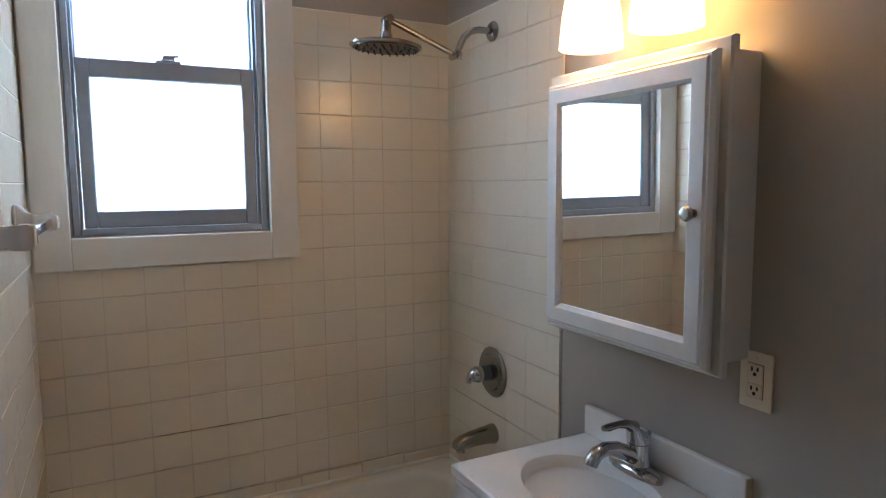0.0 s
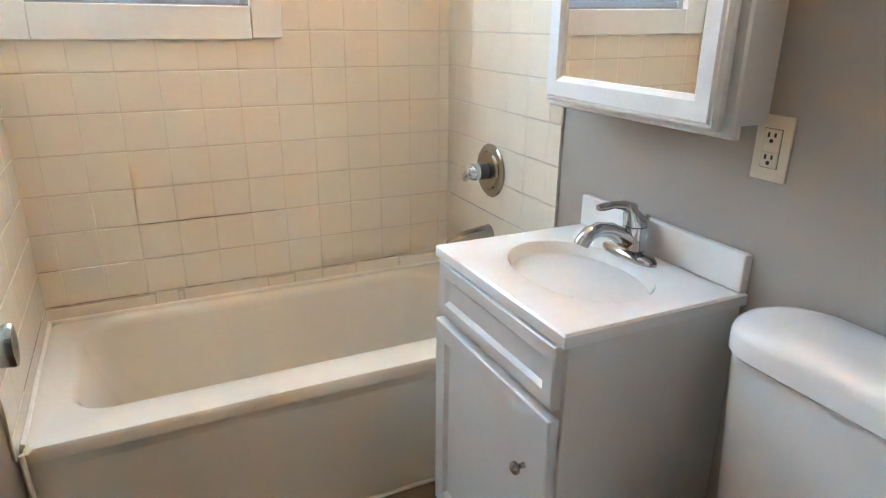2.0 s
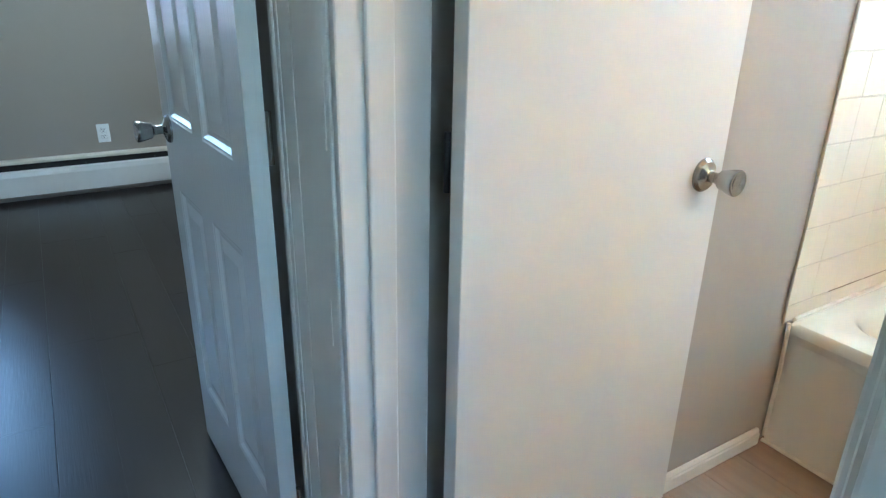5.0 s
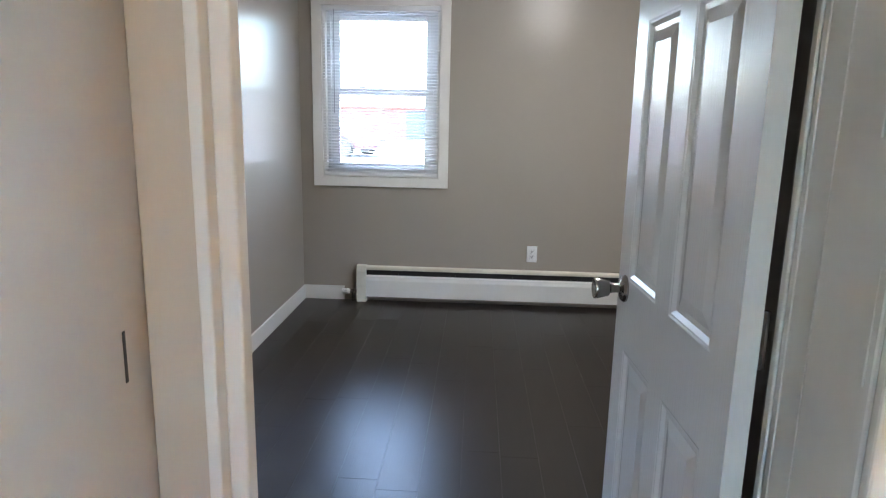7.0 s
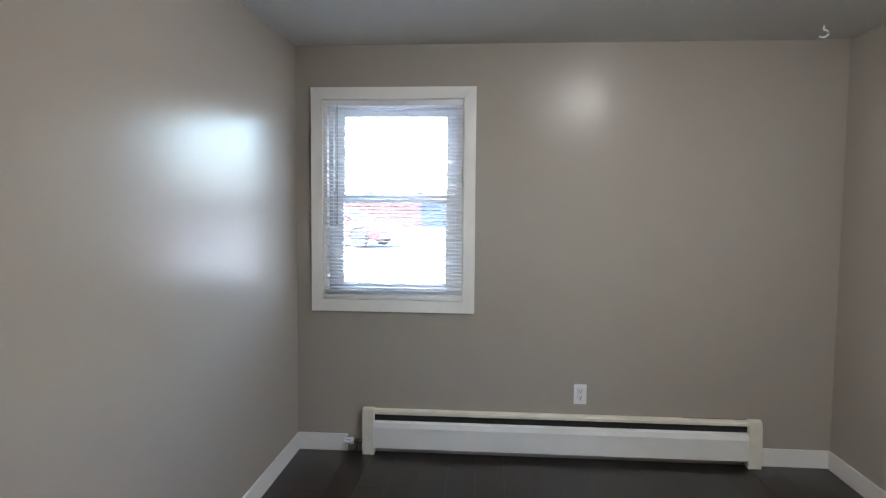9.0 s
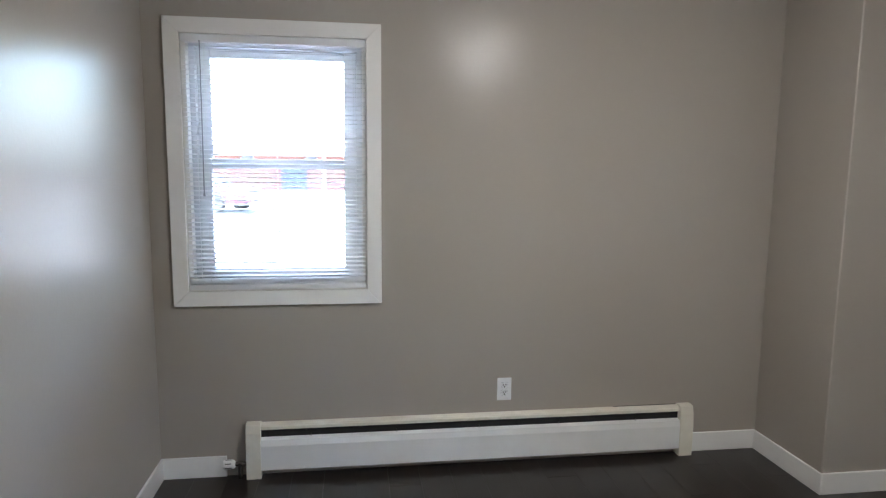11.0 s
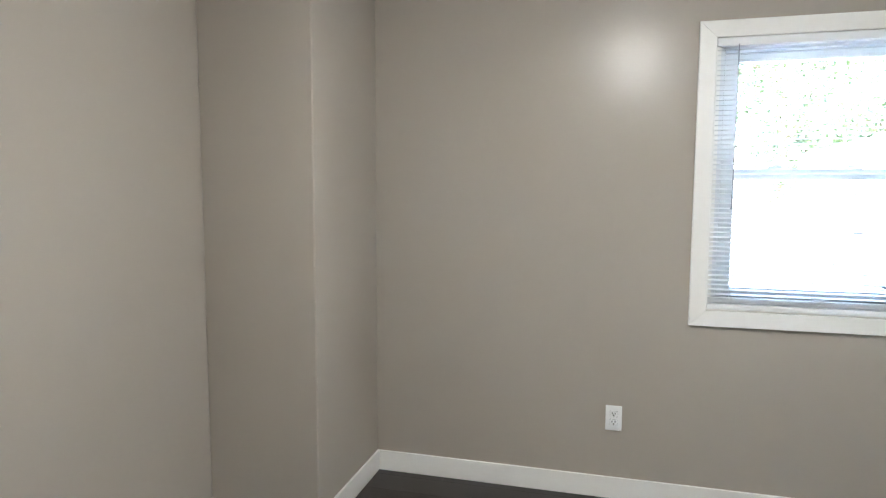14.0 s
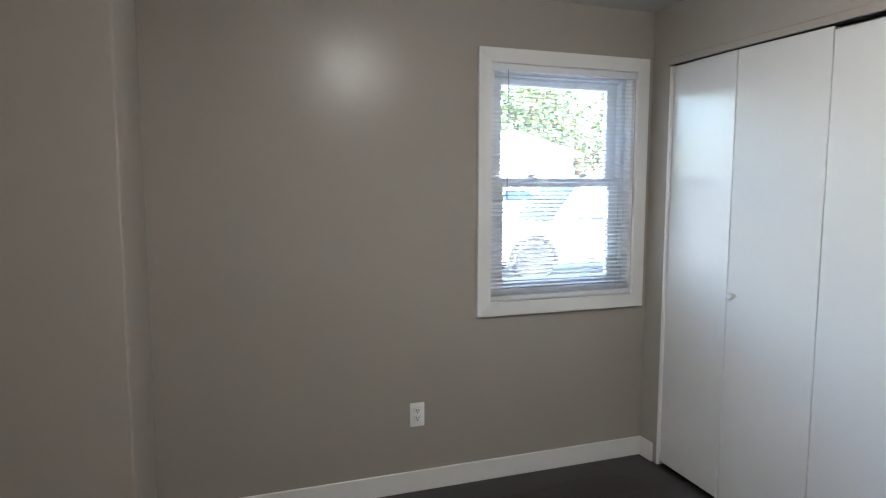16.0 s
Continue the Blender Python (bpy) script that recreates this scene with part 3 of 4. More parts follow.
def make_vanity():
    t = thing("vanity_cabinet", pose(0.905, -1.0475, 0), "small white painted vanity cabinet with one door", "vanity cabinet")
    bm = bmesh.new()
    box(bm, 0.018, 0.425, -0.238, 0.238, 0.075, 0.752, 0.002), box(bm, 0.075, 0.42, -0.234, 0.234, 0.0, 0.075)
    part("body", bm, CABINET, t)
    part("drawer_front", panel_frame(bmesh.new(), -0.228, 0.228, 0.622, 0.748, -0.002, 0.02, 0.030, 0.008), CABINET, t, smooth=False)
    door = part("door", panel_frame(bmesh.new(), -0.232, 0.234, 0.085, 0.604, -0.006, 0.022, 0.045, 0.009), CABINET, t, smooth=False)
    part("knob", lathe(bmesh.new(), [(0, 0), (0.006, 0), (0.005, 0.010), (0.008, 0.014), (0.013, 0.018), (0.013, 0.024), (0.008, 0.028), (0, 0.029)], pose(-0.006, -0.165, 0.468, 0, -90, 0)), NICKEL, door, "brushed nickel knob")
    part("kick_board", boxed(0.066, 0.075, -0.234, 0.234, 0.0, 0.072), CABINET, t, smooth=False)
    top = thing("washbasin", pose(0.905, -1.0475, 0.755), "white cultured marble sink top with an oval basin", "sink")
    bm = bmesh.new()
    n = 64
    X0, X1, Y = 0.0, 0.425, 0.249
    cx, rx, ry = 0.213, 0.132, 0.182
    def rect(a, g, z):
        dx, dy = math.cos(a), math.sin(a)
        s = min(((X1 - g - cx) / dx if dx > 1e-9 else ((cx - X0 - g) / -dx if dx < -1e-9 else 9)), ((Y - g) / abs(dy) if abs(dy) > 1e-9 else 9))
        return (cx + dx * s, dy * s, z)
    corner = sorted([math.atan2(sy * Y, sx - cx) for sx in (X0, X1) for sy in (-1, 1)] + [2 * math.pi * k / n - math.pi for k in range(n)])
    def oval(f, z, off=0.0):
        return [(cx + off + rx * f * math.cos(a), ry * f * math.sin(a), z) for a in corner]
    rings = [[rect(a, 0.0, 0.0) for a in corner], [rect(a, 0.0, 0.021) for a in corner], [rect(a, 0.004, 0.025) for a in corner], oval(1.03, 0.025), oval(1.0, 0.023), oval(0.96, 0.010),
             oval(0.88, -0.030), oval(0.74, -0.075), oval(0.5, -0.105), oval(0.2, -0.116), oval(0.12, -0.117)]
    loft(bm, rings, False, True)
    part("basin_top", bm, MARBLE, top)
    part("backsplash", boxed(0.404, 0.425, -0.247, 0.247, 0.0252, 0.103, bevel=0.004, seg=3), MARBLE, top)
    part("drain", lathe(bmesh.new(), [(0, -0.115), (0.02, -0.115), (0.022, -0.113), (0.012, -0.112), (0, -0.113)], pose(cx, 0, 0)), CHROME, top, "chrome drain")
    f = thing("sink_faucet", pose(1.262, -1.0375, 0.7802) @ Matrix.Scale(1.06, 4), "chrome single-lever bathroom faucet", "faucet")
    bm = bmesh.new()
    o = [(0.026 * math.cos(a) * (1.0), 0.078 * math.sin(a)) for a in [2 * math.pi * k / 40 for k in range(40)]]
    loft(bm, [[(x * s, y * s, z) for x, y in o] for s, z in ((1, 0), (1, 0.006), (0.9, 0.013), (0.6, 0.018))])
    part("base", bm, CHROME, f)
    bm = bmesh.new()
    loft(bm, [[(0.006 + c + rx * math.cos(a), ry * math.sin(a), z) for a in [2 * math.pi * k / 28 for k in range(28)]]
              for c, rx, ry, z in ((0.0, 0.026, 0.034, 0.010), (0.0, 0.024, 0.028, 0.024), (0.002, 0.023, 0.025, 0.045), (0.003, 0.024, 0.025, 0.064))])
    tube(bm, [(0.006, 0, 0.028), (-0.024, 0, 0.046), (-0.056, 0, 0.063), (-0.085, 0, 0.068), (-0.108, 0, 0.062), (-0.122, 0, 0.047), (-0.125, 0, 0.040)], [0.020, 0.0185, 0.016, 0.015, 0.0155, 0.016, 0.0155], 20)
    part("spout", bm, CHROME, f)
    bm = bmesh.new()
    loft(bm, [[(c + rx * math.cos(a), ry * math.sin(a), z + math.cos(a) * tilt) for a in [2 * math.pi * k / 28 for k in range(28)]]
              for c, rx, ry, z, tilt in ((0.009, 0.0245, 0.0255, 0.066, 0), (0.008, 0.0245, 0.0255, 0.076, -0.001), (0.003, 0.023, 0.023, 0.092, -0.006), (-0.006, 0.019, 0.018, 0.104, -0.009), (-0.018, 0.010, 0.011, 0.112, -0.006))])
    tube(bm, [(-0.004, 0, 0.100), (-0.028, 0, 0.112), (-0.052, 0, 0.115), (-0.078, 0, 0.1135), (-0.092, 0, 0.114)], [0.015, 0.010, 0.0075, 0.0085, 0.006], 14)
    part("lever", bm, CHROME, f)
    part("lift_rod", tube(bmesh.new(), [(0.036, 0, 0.006), (0.038, 0, 0.066), (0.040, 0, 0.080), (0.040, 0, 0.084)], [0.003, 0.003, 0.0065, 0.004], 10), CHROME, f)


def make_medicine_cabinet():
    t = thing("medicine_cabinet", pose(1.332, -1.0375, 1.396), "white framed mirror medicine cabinet hung on the wall", "medicine cabinet")
    part("body", boxed(-0.112, 0.0, -0.235, 0.235, -0.300, 0.300, bevel=0.002), CABINET, t, smooth=False)
    def ring(m, xx):
        return [(xx, -0.2655 + m, -0.316 + m), (xx, 0.2655 - m, -0.316 + m), (xx, 0.2655 - m, 0.316 - m), (xx, -0.2655 + m, 0.316 - m)]
    part("face_frame", loft(bmesh.new(), [ring(0, -0.104), ring(0, -0.117), ring(0.004, -0.122), ring(0.03, -0.122)]), CABINET, t, smooth=False)
    def dring(m, xx):
        return [(xx, -0.2545 + m, -0.302 + m), (xx, 0.2525 - m, -0.302 + m), (xx, 0.2525 - m, 0.290 - m), (xx, -0.2545 + m, 0.290 - m)]
    door = part("door", loft(bmesh.new(), [dring(0, -0.124), dring(0, -0.134), dring(0.006, -0.143), dring(0.010, -0.143), dring(0.014, -0.147), dring(0.046, -0.147), dring(0.052, -0.141), dring(0.056, -0.138), dring(0.0565, -0.127)], True, False), CABINET, t, smooth=False)
    door.matrix_basis = Matrix.Translation((-0.124, 0.2525, 0)) @ pose(0, 0, 0, 0, 0, -1.3) @ Matrix.Translation((0.124, -0.2525, 0))
    mirror = part("mirror", boxed(-0.00125, 0.00125, -0.2005, 0.1985, -0.248, 0.236), MIRROR, door, "clear mirror glass", smooth=False)
    mirror.matrix_basis = pose(-0.1355, 0, 0, 0, -0.5, 0)
    part("knob", lathe(bmesh.new(), [(0, 0), (0.008, 0), (0.006, 0.010), (0.013, 0.015), (0.015, 0.021), (0.011, 0.027), (0, 0.029)], pose(-0.147, -0.224, -0.005, 0, -90, 0)), NICKEL, door, "round nickel knob")


def make_vanity_light():
    t = thing("vanity_light", pose(1.332, -1.03, 1.98), "two-shade vanity wall light, glowing warm", "wall light")
    part("backplate", boxed(-0.022, 0, -0.20, 0.20, -0.055, 0.055, bevel=0.006, seg=2), NICKEL, t)
    for y in (-0.118, 0.105):
        arm = part("arm", tube(bmesh.new(), [(-0.015, y, 0.0), (-0.07, y, 0.01), (-0.115, y, -0.004), (-0.125, y, -0.03)], 0.008), NICKEL, t)
        part("socket", rod(bmesh.new(), (-0.125, y, -0.02), (-0.125, y, -0.058), 0.024), NICKEL, arm)
        part("shade", lathe(bmesh.new(), [(0.026, -0.05), (0.040, -0.062), (0.056, -0.10), (0.066, -0.15), (0.071, -0.205), (0.0725, -0.226), (0.0695, -0.226), (0.068, -0.205), (0.063, -0.15), (0.053, -0.10), (0.03, -0.066), (0.0, -0.062)], pose(-0.125, y, 0), 36), SHADE, t, "glowing frosted glass bell shade")


def make_outlet(m, mat, label, decora=False):
    """Duplex outlet that faces -y in its own space, back at y = 0."""
    t = thing("wall_outlet", m, label, "outlet")
    part("cover_plate", boxed(-0.036, 0.036, -0.006, 0, -0.058, 0.058, bevel=0.0025, seg=2), mat, t)
    if decora:
        part("insert", boxed(-0.017, 0.017, -0.0085, -0.004, -0.034, 0.034, bevel=0.001), mat, t)
        part("insert_gap", boxed(-0.0178, 0.0178, -0.0068, -0.004, -0.0348, 0.0348), SLOT, t, "dark joint around the insert", smooth=False)
    for z in (-0.0195, 0.0195):
        face = part("receptacle", boxed(-0.016, 0.016, -0.0095 if decora else -0.0085, -0.004, z - 0.0135, z + 0.0135, bevel=0.0012), mat, t)
        if not decora:
            part("receptacle_gap", boxed(-0.0165, 0.0165, -0.0066, -0.004, z - 0.014, z + 0.014), SLOT, t, "dark joint around the receptacle", smooth=False)
        bm = bmesh.new()
        box(bm, -0.0085, -0.0045, -0.0102, -0.008, z, z + 0.0085), box(bm, 0.0045, 0.0085, -0.0102, -0.008, z + 0.001, z + 0.0085)
        rod(bm, (0, -0.0102, z - 0.006), (0, -0.008, z - 0.006), 0.0038, sides=10)
        part("slots", bm, SLOT, face, "dark slots", smooth=False)
    part("screw", rod(bmesh.new(), (0, -0.0075, 0.046 if decora else 0), (0, -0.004, 0.046 if decora else 0), 0.003, sides=10), mat, t)


def make_toilet():
    t = thing("toilet", pose(1.325, -1.592, 0), "white porcelain two-piece toilet", "toilet")
    hw = 0.218
    def tank(g, z, front):
        return at3([(-x, y) for x, y in rounded(0.0, front, -hw + g, hw - g, 0.045, 7)], z)
    bm = bmesh.new()
    loft(bm, [tank(0.03, 0.39, 0.130), tank(0.02, 0.42, 0.140), tank(0.008, 0.746, 0.156)])
    part("tank", bm, PORCELAIN, t)
    bm = bmesh.new()
    def lid(g, z):
        return at3([(-x, y) for x, y in rounded(0.0, 0.172 - g, -hw - 0.008 + g, hw + 0.008 - g, min(0.085, (0.172 - g) * 0.49), 9)], z)
    loft(bm, [lid(0.004, 0.745), lid(0.0, 0.749), lid(0.0, 0.780), lid(0.003, 0.790), lid(0.012, 0.799), lid(0.03, 0.805), lid(0.06, 0.807)])
    part("tank_lid", bm, PORCELAIN, t)
    bm = bmesh.new()
    def egg(f, z, off=0.0):
        return [(-0.42 + off - (0.25 if math.cos(a) > 0 else 0.20) * f * math.cos(a), 0.185 * f * math.sin(a), z) for a in [2 * math.pi * k / 40 for k in range(40)]]
    loft(bm, [egg(0.62, 0.0, 0.06), egg(0.60, 0.10, 0.06), egg(0.72, 0.22, 0.03), egg(0.95, 0.34), egg(1.0, 0.385), egg(0.94, 0.392)])
    box(bm, -0.26, -0.02, -0.10, 0.10, 0.0, 0.39, 0.02, 3)
    part("bowl", bm, PORCELAIN, t)
    bm = bmesh.new()
    loft(bm, [egg(1.0, 0.394), egg(1.02, 0.400), egg(1.02, 0.418), egg(0.97, 0.424)])
    part("seat_lid", bm, PORCELAIN, t)


def make_knob(parent, x, y, z, sign, label="brushed steel door knob"):
    """Tulip door knob on an axis along y; sign: the side to which it points."""
    m = pose(x, y, z, 90 if sign < 0 else -90, 0, 0)
    k = part("door_knob", lathe(bmesh.new(), [(0, 0.030), (0.011, 0.030), (0.012, 0.036), (0.018, 0.040), (0.0235, 0.060), (0.0255, 0.072), (0.024, 0.075), (0.019, 0.0745), (0.015, 0.072), (0, 0.071)], m, 32), NICKEL, parent, label)
    part("rose", lathe(bmesh.new(), [(0, 0), (0.033, 0), (0.033, 0.004), (0.028, 0.010), (0.014, 0.013), (0.0105, 0.016), (0.0105, 0.031), (0, 0.031)], m, 32), NICKEL, k)


def make_bath_door():
    # hinge side at the origin, leaf along +x, visible face towards -y
    t = thing("bathroom_door", pose(0.0795, -1.845, 0, 0, 0, 92.6), "flat white slab door standing open into the bathroom", "door")
    part("leaf", boxed(0.004, 0.636, -0.034, 0.0, 0.012, 2.008, bevel=0.0015), DOOR, t, smooth=False)
    make_knob(t, 0.636 - 0.062, -0.034, 0.915, -1)
    make_knob(t, 0.636 - 0.062, 0.0, 0.915, 1)
    # hinges take a dark colour so they merge with the shaded gap
    for z in (0.25, 1.0, 1.78):
        part("hinge", rod(bmesh.new(), (0.002, 0.006, z - 0.045), (0.002, 0.006, z + 0.045), 0.005, sides=10), DARK_METAL, t, "narrow hinge, coloured dark to match the gap's shade")


def make_panel_door():
    # hinge at the origin, leaf along -x, visible face towards -y
    t = thing("bedroom_door", pose(-0.2036, -2.0236, 0, 0, 0, 2.68), "white six-panel bedroom door standing open", "door")
    W, H = 0.646, 2.01
    T = 0.034
    for side in (0, 1):
        bm = bmesh.new()
        y = -T if side == 0 else 0.0
        s = 1 if side == 0 else -1
        st, mull = 0.080, 0.080
        hs = 0.090
        pw = (W - st - hs - mull) / 2
        xs = [(-W + st, -W + st + pw), (-hs - pw, -hs)]
        rows = [(0.190, 0.765), (0.936, 1.518), (1.640, 1.855)]
        us = sorted({-W, 0.0, *[v for p in xs for v in p]})
        vs = sorted({0.0, H, *[v for p in rows for v in p]})
        grid = {}
        def v(u, w, d):
            k = (round(u, 5), round(w, 5), round(d, 5))
            if k not in grid:
                grid[k] = bm.verts.new((u, y + s * d, w + 0.012))
            return grid[k]
        for u0, u1 in zip(us, us[1:]):
            for w0, w1 in zip(vs, vs[1:]):
                if any(abs(u0 - p[0]) < 1e-6 for p in xs) and any(abs(w0 - r[0]) < 1e-6 for r in rows):
                    levels = [(0, 0), (0.004, 0.0015), (0.008, 0.0015), (0.016, 0.008), (0.026, 0.009), (0.052, 0.003), (0.056, 0.003)]
                    for (g0, d0), (g1, d1) in zip(levels, levels[1:]):
                        a = [(u0 + g0, w0 + g0), (u1 - g0, w0 + g0), (u1 - g0, w1 - g0), (u0 + g0, w1 - g0)]
                        b = [(u0 + g1, w0 + g1), (u1 - g1, w0 + g1), (u1 - g1, w1 - g1), (u0 + g1, w1 - g1)]
                        for k in range(4):
                            j = (k + 1) % 4
                            bm.faces.new((v(*a[k], d0), v(*a[j], d0), v(*b[j], d1), v(*b[k], d1)))
                    g, d = levels[-1]
                    bm.faces.new((v(u0 + g, w0 + g, d), v(u1 - g, w0 + g, d), v(u1 - g, w1 - g, d), v(u0 + g, w1 - g, d)))
                else:
                    bm.faces.new((v(u0, w0, 0), v(u1, w0, 0), v(u1, w1, 0), v(u0, w1, 0)))
        bmesh.ops.recalc_face_normals(bm, faces=bm.faces)
        if sum(f.normal.y * f.calc_area() for f in bm.faces) * (1 if side == 0 else -1) > 0:
            bmesh.ops.reverse_faces(bm, faces=bm.faces)
        part("panelled_skin", bm, GRAINED, t, smooth=False)
    bm = bmesh.new()
    box(bm, -W + 0.0005, -0.0005, -T + 0.0105, -0.0105, 0.0125, H + 0.0115)
    box(bm, -W, -W + 0.012, -T + 0.0002, -0.0002, 0.012, H + 0.012), box(bm, -0.012, 0, -T + 0.0002, -0.0002, 0.012, H + 0.012)
    part("core", bm, OLD_TRIM, t, "cream painted door edges", smooth=False)
    make_knob(t, -W + 0.059, -T, 0.922, -1)
    make_knob(t, -W + 0.059, 0, 0.922, 1)
    part("latch_plate", boxed(-W - 0.001, -W + 0.001, -T / 2 - 0.012, -T / 2 + 0.012, 0.895, 0.95), NICKEL, t, smooth=False)
    for z in (0.22, 1.0, 1.80):
        part("hinge", rod(bmesh.new(), (-0.004, 0.006, z - 0.045), (-0.004, 0.006, z + 0.045), 0.006, sides=10), NICKEL, t)


def make_bath_window():
    t = thing("window_bathroom", pose(0.387, 0.01, 1.304), "grey aluminium double-hung window with frosted glass", "window")
    t["kind"] = "structure"
    hw, top = 0.274, 0.894
    def sash(name, x0, x1, z0, z1, stile, bot, up, y0, y1):
        bm = bmesh.new()
        box(bm, x0, x0 + stile, y0, y1, z0, z1, 0.003), box(bm, x1 - stile, x1, y0, y1, z0, z1, 0.003)
        box(bm, x0 + stile, x1 - stile, y0 + 0.001, y1 - 0.001, z0, z0 + bot, 0.003), box(bm, x0 + stile, x1 - stile, y0 + 0.001, y1 - 0.001, z1 - up, z1, 0.003)
        s = part(name, bm, ALUMINIUM, t, "grey aluminium sash", smooth=False)
        part("pane", boxed(x0 + stile - 0.003, x1 - stile + 0.003, (y0 + y1) / 2 - 0.002, (y0 + y1) / 2 + 0.002, z0 + bot - 0.003, z1 - up + 0.003), FROST, s, "bright frosted glass", smooth=False)
    sash("lower_sash", -hw + 0.028, hw - 0.028, 0.022, 0.510, 0.036, 0.049, 0.055, 0.006, 0.032)
    sash("upper_sash", -hw + 0.018, hw - 0.018, 0.468, top - 0.014, 0.014, 0.045, 0.035, 0.040, 0.066)
    bm = bmesh.new()
    box(bm, -hw - 0.002, -hw + 0.018, -0.004, 0.10, 0, top, 0.002), box(bm, hw - 0.018, hw + 0.002, -0.004, 0.10, 0, top, 0.002)
    box(bm, -hw + 0.018, hw - 0.018, -0.003, 0.10, 0, 0.022, 0.002), box(bm, -hw + 0.018, hw - 0.018, -0.003, 0.10, top - 0.016, top + 0.002, 0.002)
    box(bm, -hw + 0.018, -hw + 0.026, 0.010, 0.034, 0.022, top - 0.016, 0.001), box(bm, hw - 0.026, hw - 0.018, 0.010, 0.034, 0.022, top - 0.016, 0.001)
    part("frame", bm, ALUMINIUM, t, smooth=False)
    bm = bmesh.new()
    box(bm, -0.035, 0.035, -0.002, 0.012, 0.508, 0.516, 0.002), box(bm, -0.018, 0.018, -0.006, 0.010, 0.514, 0.526, 0.003), tube(bm, [(-0.014, 0.0, 0.527), (0.03, -0.006, 0.528)], 0.004, 8)
    part("sash_lock", bm, ALUMINIUM, t)


make_tub(), make_shower(), make_valve(), make_spout(), make_towel_bar(), make_vanity(), make_medicine_cabinet(), make_vanity_light(), make_toilet()
make_outlet(pose(1.332, -1.292, 1.057, 0, 0, 90 + 180), IVORY, "ivory bathroom outlet below the mirror cabinet", True)
make_bath_door(), make_panel_door(), make_bath_window()


# ---- bedroom things ----
def make_window(name, m, w, h, label):
    """Double-hung window and its frame; local x across, y outward, z up from the opening's lower corner."""
    t = thing(name, m, label, "window")
    t["kind"] = "structure"
    bm = bmesh.new()
    box(bm, 0.0, 0.02, 0.004, 0.149, 0, h), box(bm, w - 0.02, w, 0.004, 0.149, 0, h), box(bm, 0.02, w - 0.02, 0.004, 0.149, 0, 0.02), box(bm, 0.02, w - 0.02, 0.004, 0.149, h - 0.02, h)
    part("jamb_liner", bm, TRIM, t, smooth=False)
    bm = bmesh.new()
    box(bm, 0.02, 0.045, 0.06, 0.14, 0.02, h - 0.02, 0.002), box(bm, w - 0.045, w - 0.02, 0.06, 0.14, 0.02, h - 0.02, 0.002)
    box(bm, 0.045, w - 0.045, 0.06, 0.14, 0.02, 0.05, 0.002), box(bm, 0.045, w - 0.045, 0.06, 0.14, h - 0.045, h - 0.02, 0.002)
    part("frame", bm, VINYL, t, smooth=False)
    mid = 0.583
    for nm, z0, z1, y0 in (("lower_sash", 0.05, mid + 0.022, 0.066), ("upper_sash", mid - 0.022, h - 0.045, 0.102)):
        s = 0.058
        bm = bmesh.new()
        box(bm, 0.045, 0.045 + s, y0, y0 + 0.032, z0, z1, 0.003), box(bm, w - 0.045 - s, w - 0.045, y0, y0 + 0.032, z0, z1, 0.003)
        box(bm, 0.045 + s, w - 0.045 - s, y0 + 0.001, y0 + 0.031, z0, z0 + 0.044, 0.003), box(bm, 0.045 + s, w - 0.045 - s, y0 + 0.001, y0 + 0.031, z1 - 0.040, z1, 0.003)
        sash = part(nm, bm, VINYL, t, "white vinyl sash", smooth=False)
        pane = part("pane", boxed(0.045 + s - 0.004, w - 0.045 - s + 0.004, y0 + 0.015, y0 + 0.018, z0 + 0.040, z1 - 0.036), GLASS, sash, "clear glass", smooth=False)
        pane.visible_shadow = False
        if nm == "lower_sash":
            for u in (w * 0.32, w * 0.68):
                bm = bmesh.new()
                box(bm, u - 0.03, u + 0.03, y0 + 0.004, y0 + 0.028, z1, z1 + 0.008, 0.002), tube(bm, [(u - 0.02, y0 + 0.012, z1 + 0.012), (u + 0.028, y0 + 0.006, z1 + 0.014)], 0.005, 8)
                part("sash_lock", bm, VINYL, sash)
    return t


SLAT_GAP = 0.0205


def make_blind(m, w, h, label):
    """Mini blind let down in an opening; local x across, y into the wall, z up from the opening's lower corner."""
    t = thing("window_blind", m, label, "blind", "mini blinds at the windows")
    part("headrail", boxed(0.003, w - 0.003, -0.012, 0.024, h - 0.036, h - 0.002, bevel=0.002), SLAT, t, smooth=False)
    part("bottom_rail", boxed(0.005, w - 0.005, -0.008, 0.018, 0.006, 0.030, bevel=0.004, seg=2), SLAT, t)
    bm = bmesh.new()
    n = 6
    prof = [(-0.0125 + 0.025 * k / n, 0.0022 * (1 - (2 * k / n - 1) ** 2)) for k in range(n + 1)]
    prism(bm, [*prof, *[(u, z - 0.0006) for u, z in reversed(prof)]], "x", 0.006, w - 0.006)
    slat = mesh_of("slat", bm, SLAT)
    z = 0.038
    for k in range(5):
        piece("slat", slat, t, pose(0, 0.006, z, 4, 0, 0))
        z += 0.0042
    z += 0.012
    while z < h - 0.034:
        piece("slat", slat, t, pose(0, 0.006, z, 10, 0, 0))
        z += SLAT_GAP
    for u in (0.10, w / 2, w - 0.10):
        for y in (-0.0075, 0.0195):
            part("ladder_cord", rod(bmesh.new(), (u, y, 0.03), (u, y, h - 0.03), 0.0007, sides=5), CORD, t)
    part("tilt_wand", tube(bmesh.new(), [(0.085, -0.013, h - 0.03), (0.086, -0.015, h - 0.2), (0.084, -0.015, h - 0.69), (0.084, -0.015, h - 0.71)], [0.0025, 0.0028, 0.0028, 0.005], 8), WAND, t, "thin grey tilt wand")
